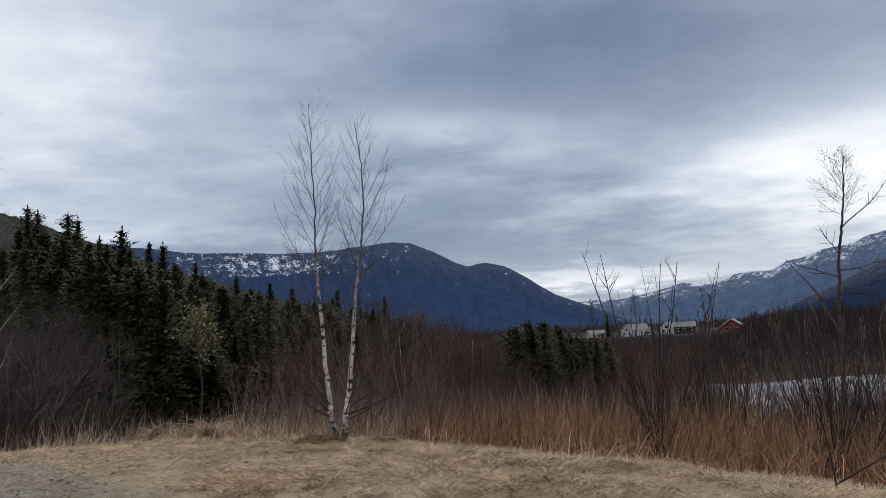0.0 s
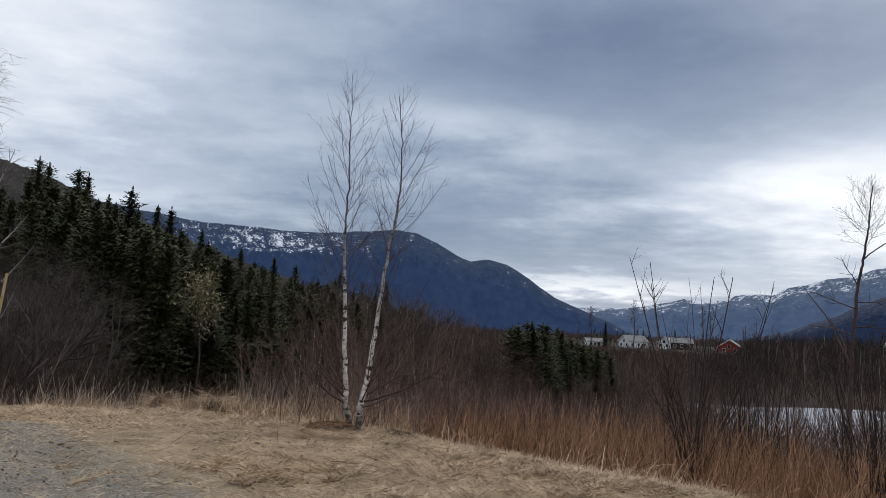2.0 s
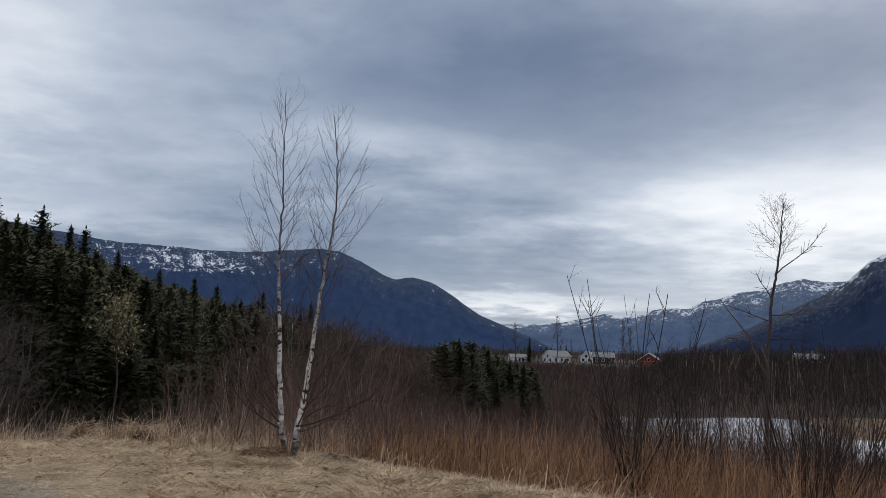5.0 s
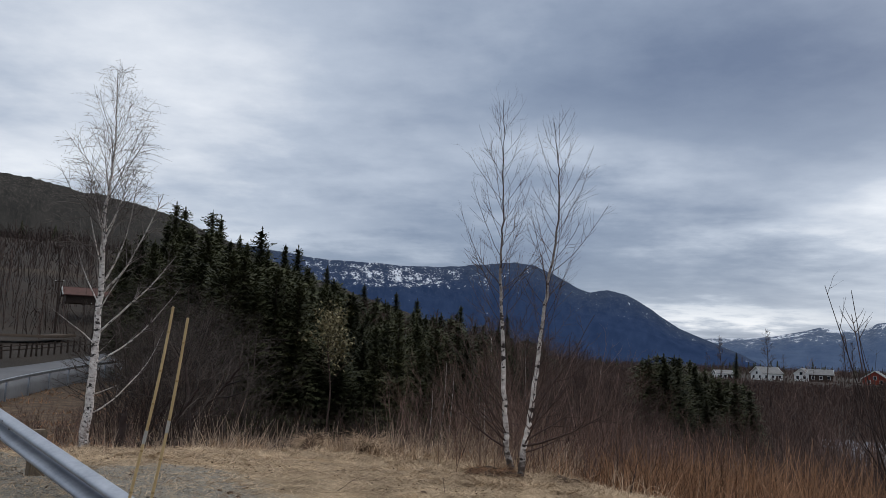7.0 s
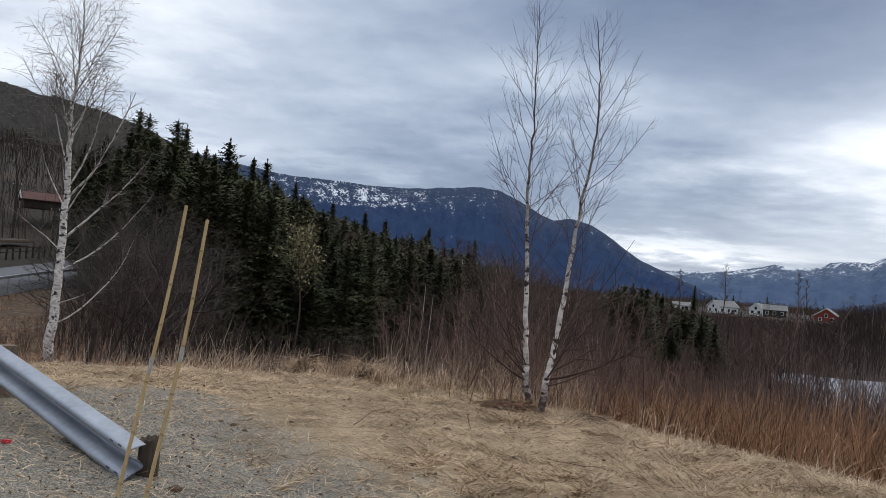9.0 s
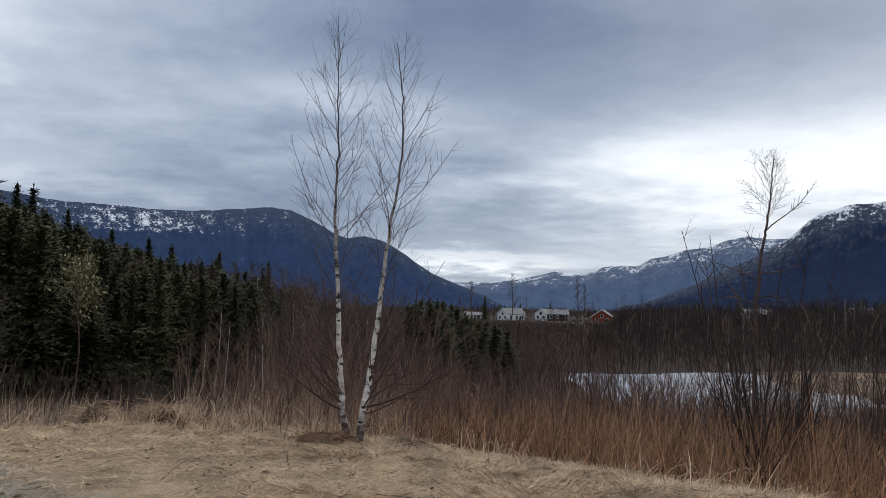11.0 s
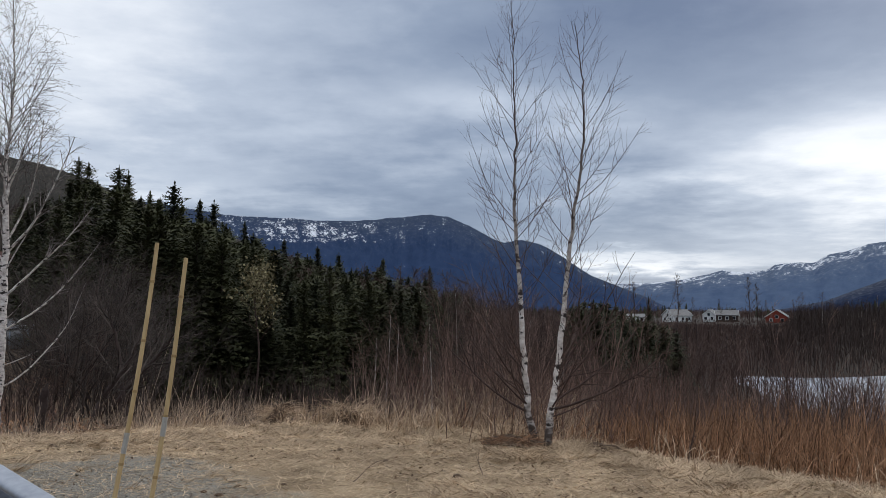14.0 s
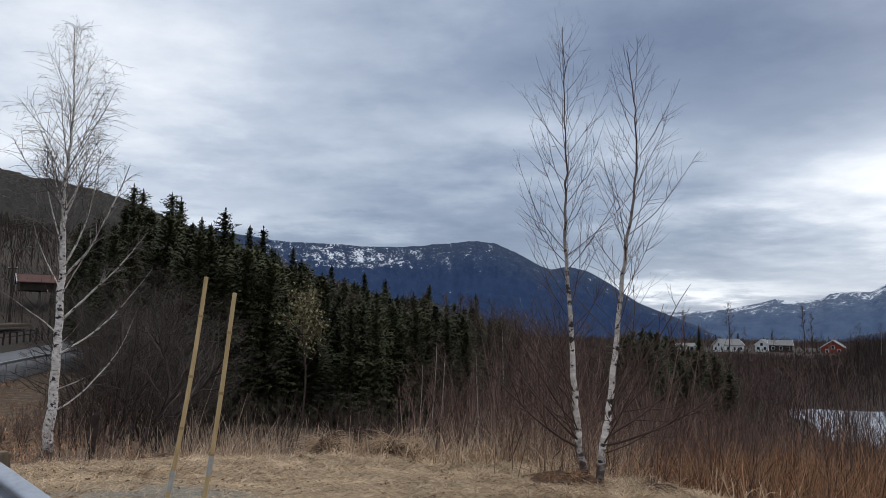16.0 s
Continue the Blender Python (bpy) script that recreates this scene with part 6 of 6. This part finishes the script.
def snow_pole(bottom, top, r, tape):
    rng = np.random.default_rng(int(tape * 100))
    bottom, top = np.array(bottom), np.array(top)
    d = (top - bottom) / np.linalg.norm(top - bottom)
    base = bottom - d * 0.15
    t = tree("snow_pole", tuple(bottom), "leaning bamboo snow pole pushed into the gravel", "pole", "bamboo snow poles")
    n = 40
    u = np.linspace(0, 1, n)
    pts = base + (top - base) * u[:, None] - bottom
    pts[:, 0] += 0.012 * np.sin(u * 5 + tape * 9)
    part("cane", tubes("cane", [(pts, np.full(n, r) * np.linspace(1.1, 0.92, n)), (pts[-1] + np.array([(0, 0, 0), d * 0.002]), np.array([r * 0.92, 0.001]))], 12, M_BAMBOO), t, "yellow-brown bamboo cane")
    for f in (0.14, 0.30, 0.46, 0.61, 0.76, 0.9):
        f += rng.uniform(-0.02, 0.02)
        i = int(f * (n - 1))
        ring = np.array([pts[i] - d * 0.006, pts[i], pts[i] + d * 0.006])
        part("joint", tubes("joint", [(ring, np.array([r * 1.05, r * 1.22, r * 1.05]))], 12, M_NODE), t)
    i = int(tape * (n - 1))
    part("tape", tubes("tape", [(pts[i : i + 3], np.full(3, r * 1.13))], 12, M_TAPE), t, "worn grey reflective tape")


snow_pole((-2.20, 3.11, land_height(-2.2, 3.11)), (-2.07, 3.31, 1.75), 0.0100, 0.48)
snow_pole((-2.02, 3.045, land_height(-2.02, 3.045)), (-1.86, 3.13, 1.67), 0.0098, 0.55)

scrap = tagged(new("plastic_scrap", box_mesh("plastic_scrap", (0.07, 0.03, 0.025), (0, 0, 0.012), M_LITTER, 0.008)), "small crushed red plastic scrap on gravel", "litter")
scrap.location = (-3.28, 3.75, land_height(-3.28, 3.75))


# ---- road on the far side of the hollow ----
ROAD = [(-46, 42, -1.9), (-40.5, 52, -1.35), (-36.4, 62, -0.95), (-33.3, 70.5, -0.6), (-30.0, 82, 0.1), (-28.0, 92, 0.75), (-25.5, 106, 1.5)]


def strip(name, label, route, half, mat, thick=0.5, category="road"):
    c = smooth_line([(r * math.sin(radians(a)), r * math.cos(radians(a)), z) for a, r, z in route], 60)
    d = np.gradient(c, axis=0)
    s = np.stack([d[:, 1], -d[:, 0], np.zeros(len(c))], 1)
    s /= np.linalg.norm(s, axis=1, keepdims=True)
    rows = [c - s * half - (0, 0, thick), c - s * half, c + s * half, c + s * half - (0, 0, thick)]
    v = np.stack(rows, 1).reshape(-1, 3)
    i = np.arange(len(c) - 1)[:, None] * 4 + np.arange(3)[None]
    f = np.stack([i, i + 1, i + 5, i + 4], -1).reshape(-1, 4)
    tagged(new(name, mesh_np(name, v, f, mat, False)), label, category, kind="structure")
    return c, s


road_line, road_side = strip("road", "pale grey country road behind the hollow", ROAD, 3.2, M_ASPHALT, 1.2)
strip("road_upper", "pale gravel track on the hillside", [(-44, 98, 1.6), (-37, 100, 1.85), (-35.2, 102, 1.85), (-33.8, 106, 2.1)], 1.3, M_TRACK, 0.3)


def road_rail():
    edge = road_line + road_side * 3.5
    pick = edge[2:44]
    base = pick[20]
    t = tree("guardrail", tuple(base), "dark steel guardrail along the country road", "guardrail")
    loc = pick - base
    up = np.array([0, 0, 1.0])
    prof = np.array([(0.0, 0.62), (0.05, 0.57), (0.0, 0.53), (0.05, 0.48), (0.0, 0.43), (-0.02, 0.43), (-0.02, 0.62)])
    side = road_side[2:44]
    v = (loc[:, None] + side[:, None] * prof[None, :, :1] + up * prof[None, :, 1:]).reshape(-1, 3)
    m = len(prof)
    i, j = np.meshgrid(np.arange(len(loc) - 1), np.arange(m), indexing="ij")
    k = (j + 1) % m
    part("beam", mesh_np("beam", v, np.stack([i * m + j, i * m + k, (i + 1) * m + k, (i + 1) * m + j], -1).reshape(-1, 4), M_ZINC), t)
    post = box_mesh("post", (0.09, 0.09, 1.3), (0, 0, -0.05), M_ZINC, 0.01)
    gone = np.concatenate([[0], np.cumsum(np.linalg.norm(np.diff(loc, axis=0), axis=1))])
    for s in np.arange(0.5, gone[-1], 3.6):
        p = np.array([np.interp(s, gone, loc[:, a]) for a in range(3)]) - np.array([np.interp(s, gone, side[:, a]) for a in range(3)]) * 0.09
        part("post", post, t).location = p


road_rail()


def hill_fence():
    rng = np.random.default_rng(12)
    ends = [(-38.5, 80), (-36.4, 84), (-35.0, 87), (-33.4, 91), (-32.0, 95)]
    c = smooth_line([spot(a, r, 0) for a, r in ends], 18)
    t = tree("fence", tuple(c[0]), "dark wooden post fence along the hillside", "fence")
    me = box_mesh("post", (0.16, 0.16, 1.7), (0, 0, 0.45), M_DARKWOOD, 0.02)
    for p in c:
        q = part("post", me, t)
        q.location = p - c[0]
        q.rotation_euler = (rng.normal(0, 0.06), rng.normal(0, 0.06), rng.uniform(0, 1))
    part("rail", tubes("rail", [(c - c[0] + (0, 0, 0.75), np.full(18, 0.05)), (c - c[0] + (0, 0, 1.1), np.full(18, 0.045))], 5, M_DARKWOOD), t)


hill_fence()


def utility_pole(az, r, h):
    x, y, z = spot(az, r, 0.4)
    t = tree("utility_pole", (x, y, z), "dark tarred wooden utility pole on the hillside", "pole")
    part("mast", tubes("mast", [(np.array([(0, 0, 0), (0, 0, h / 2), (0, 0, h)], float), np.array([0.17, 0.15, 0.12]))], 10, M_DARKWOOD), t)
    part("crossarm", box_mesh("crossarm", (1.3, 0.1, 0.12), (0, 0, h - 0.35), M_DARKWOOD, 0.01), t)
    bm = bmesh.new()
    bmesh.ops.create_cone(bm, cap_ends=True, segments=8, radius1=0.05, radius2=0.035, depth=0.16)
    me = bm_mesh("insulator", bm, M_WHITE)
    for dx in (-0.55, 0, 0.55):
        part("insulator", me, t).location = (dx, 0, h - 0.21)


utility_pole(-34.45, 118, 7.6)
utility_pole(-32.2, 112, 5.0)


# ---- houses ----
def house(az, r, turn, size, wall_h, roof_h, wall, roof, label, door=True, chimney=True, z=None, panes=True, sill=-1.0):
    x, y, g = spot(az, r, 0.3)
    g = g if z is None else z
    L, W = size
    t = tree("house", (x, y, g), label, "house", "houses in the valley")
    t.rotation_euler = (0, 0, radians(turn - az))
    bm = bmesh.new()
    pts = [(-L / 2, -W / 2), (L / 2, -W / 2), (L / 2, W / 2), (-L / 2, W / 2)]
    low = [bm.verts.new((a, b, sill)) for a, b in pts]
    top = [bm.verts.new((a, b, wall_h)) for a, b in pts]
    g1, g2 = bm.verts.new((-L / 2, 0, wall_h + roof_h)), bm.verts.new((L / 2, 0, wall_h + roof_h))
    bm.faces.new((low[0], low[1], top[1], top[0]))
    bm.faces.new((low[2], low[3], top[3], top[2]))
    bm.faces.new((low[1], low[2], top[2], g2, top[1]))
    bm.faces.new((low[3], low[0], top[0], g1, top[3]))
    part("wall", bm_mesh("wall", bm, wall), t)
    slope = math.atan2(roof_h, W / 2)
    run = math.hypot(roof_h, W / 2) + 0.5
    for s in (-1, 1):
        m = box_mesh("roof", (L + 0.9, run, 0.16), (0, 0, 0), roof, 0.02)
        o = part("roof", m, t)
        o.rotation_euler = (-s * slope, 0, 0)
        o.location = (0, s * (W / 4 + 0.14), wall_h + roof_h / 2 - 0.02)
    for s in (-1, 1):
        for e in (-1, 1):
            b = part("bargeboard", box_mesh("bargeboard", (0.08, run, 0.24), (0, 0, 0), M_WHITE, 0.01), t)
            b.rotation_euler = (-s * slope, 0, 0)
            b.location = (e * (L / 2 + 0.47), s * (W / 4 + 0.14), wall_h + roof_h / 2 - 0.02)
    frame_me = box_mesh("window", (1.25, 0.10, 1.35), (0, 0, 0), M_WHITE, 0.015)
    pane_me = box_mesh("pane", (1.0, 0.12, 1.1), (0, 0, 0), M_PANE, 0.005)
    spots = [(dx, -W / 2 - 0.03, wall_h * 0.55, 0) for dx in np.linspace(-L / 2 + 1.5, L / 2 - 1.5, 3)]
    spots += [(e * (L / 2 + 0.03), 0.0, wall_h + 0.1, 90) for e in (-1, 1)] + [(e * (L / 2 + 0.03), dy, wall_h * 0.5, 90) for e in (-1, 1) for dy in (-W / 4, W / 4)]
    for a, b, c, q in spots if panes else ():
        w = part("window", frame_me, t, "white-framed window")
        w.location, w.rotation_euler = (a, b, c), (0, 0, radians(q))
        part("pane", pane_me, w)
    if door:
        part("door", box_mesh("door", (1.0, 0.12, 2.05), (L * 0.22, -W / 2 - 0.03, 1.0), M_DARKWOOD, 0.02), t)
    if chimney:
        part("chimney", box_mesh("chimney", (0.7, 0.6, 1.3), (L * 0.15, 0, wall_h + roof_h + 0.3), M_GREYROOF, 0.03), t)


house(10.15, 352, 20, (6.5, 5.5), 2.3, 1.3, M_WHITE, M_GREYROOF, "small white wooden house with a grey roof", chimney=False)
house(12.85, 350, 40, (9.5, 7), 2.9, 2.4, M_WHITE, M_GREYROOF, "white wooden house with a steep grey roof")
house(15.0, 352, 78, (6.5, 5), 2.9, 2.0, M_WHITE, M_GREYROOF, "white gabled house wing facing the valley", chimney=False)
house(16.0, 353, 4, (8.5, 6.5), 2.8, 1.9, M_DARKWOOD, M_GREYROOF, "dark wooden house with a grey roof beside the white wing")
house(19.15, 345, 84, (8, 8.2), 2.6, 2.7, M_RED, M_GREYROOF, "red wooden cabin with white bargeboards", chimney=False)
house(29.1, 300, 10, (8, 6), 2.6, 1.6, M_DARKWOOD, M_GREYROOF, "dark wooden house among trees above the lake", z=-1.2)
house(35.2, 330, 30, (7, 5), 2.4, 1.5, M_WHITE, M_GREYROOF, "small pale house among trees above the lake", z=0.4)
house(-32.6, 132, 5, (6.6, 5.2), 0.9, 1.1, M_DARKWOOD, M_REDROOF, "dark cabin with a dull red roof on the hillside", z=7.15, chimney=False, door=False, panes=False, sill=-0.3)
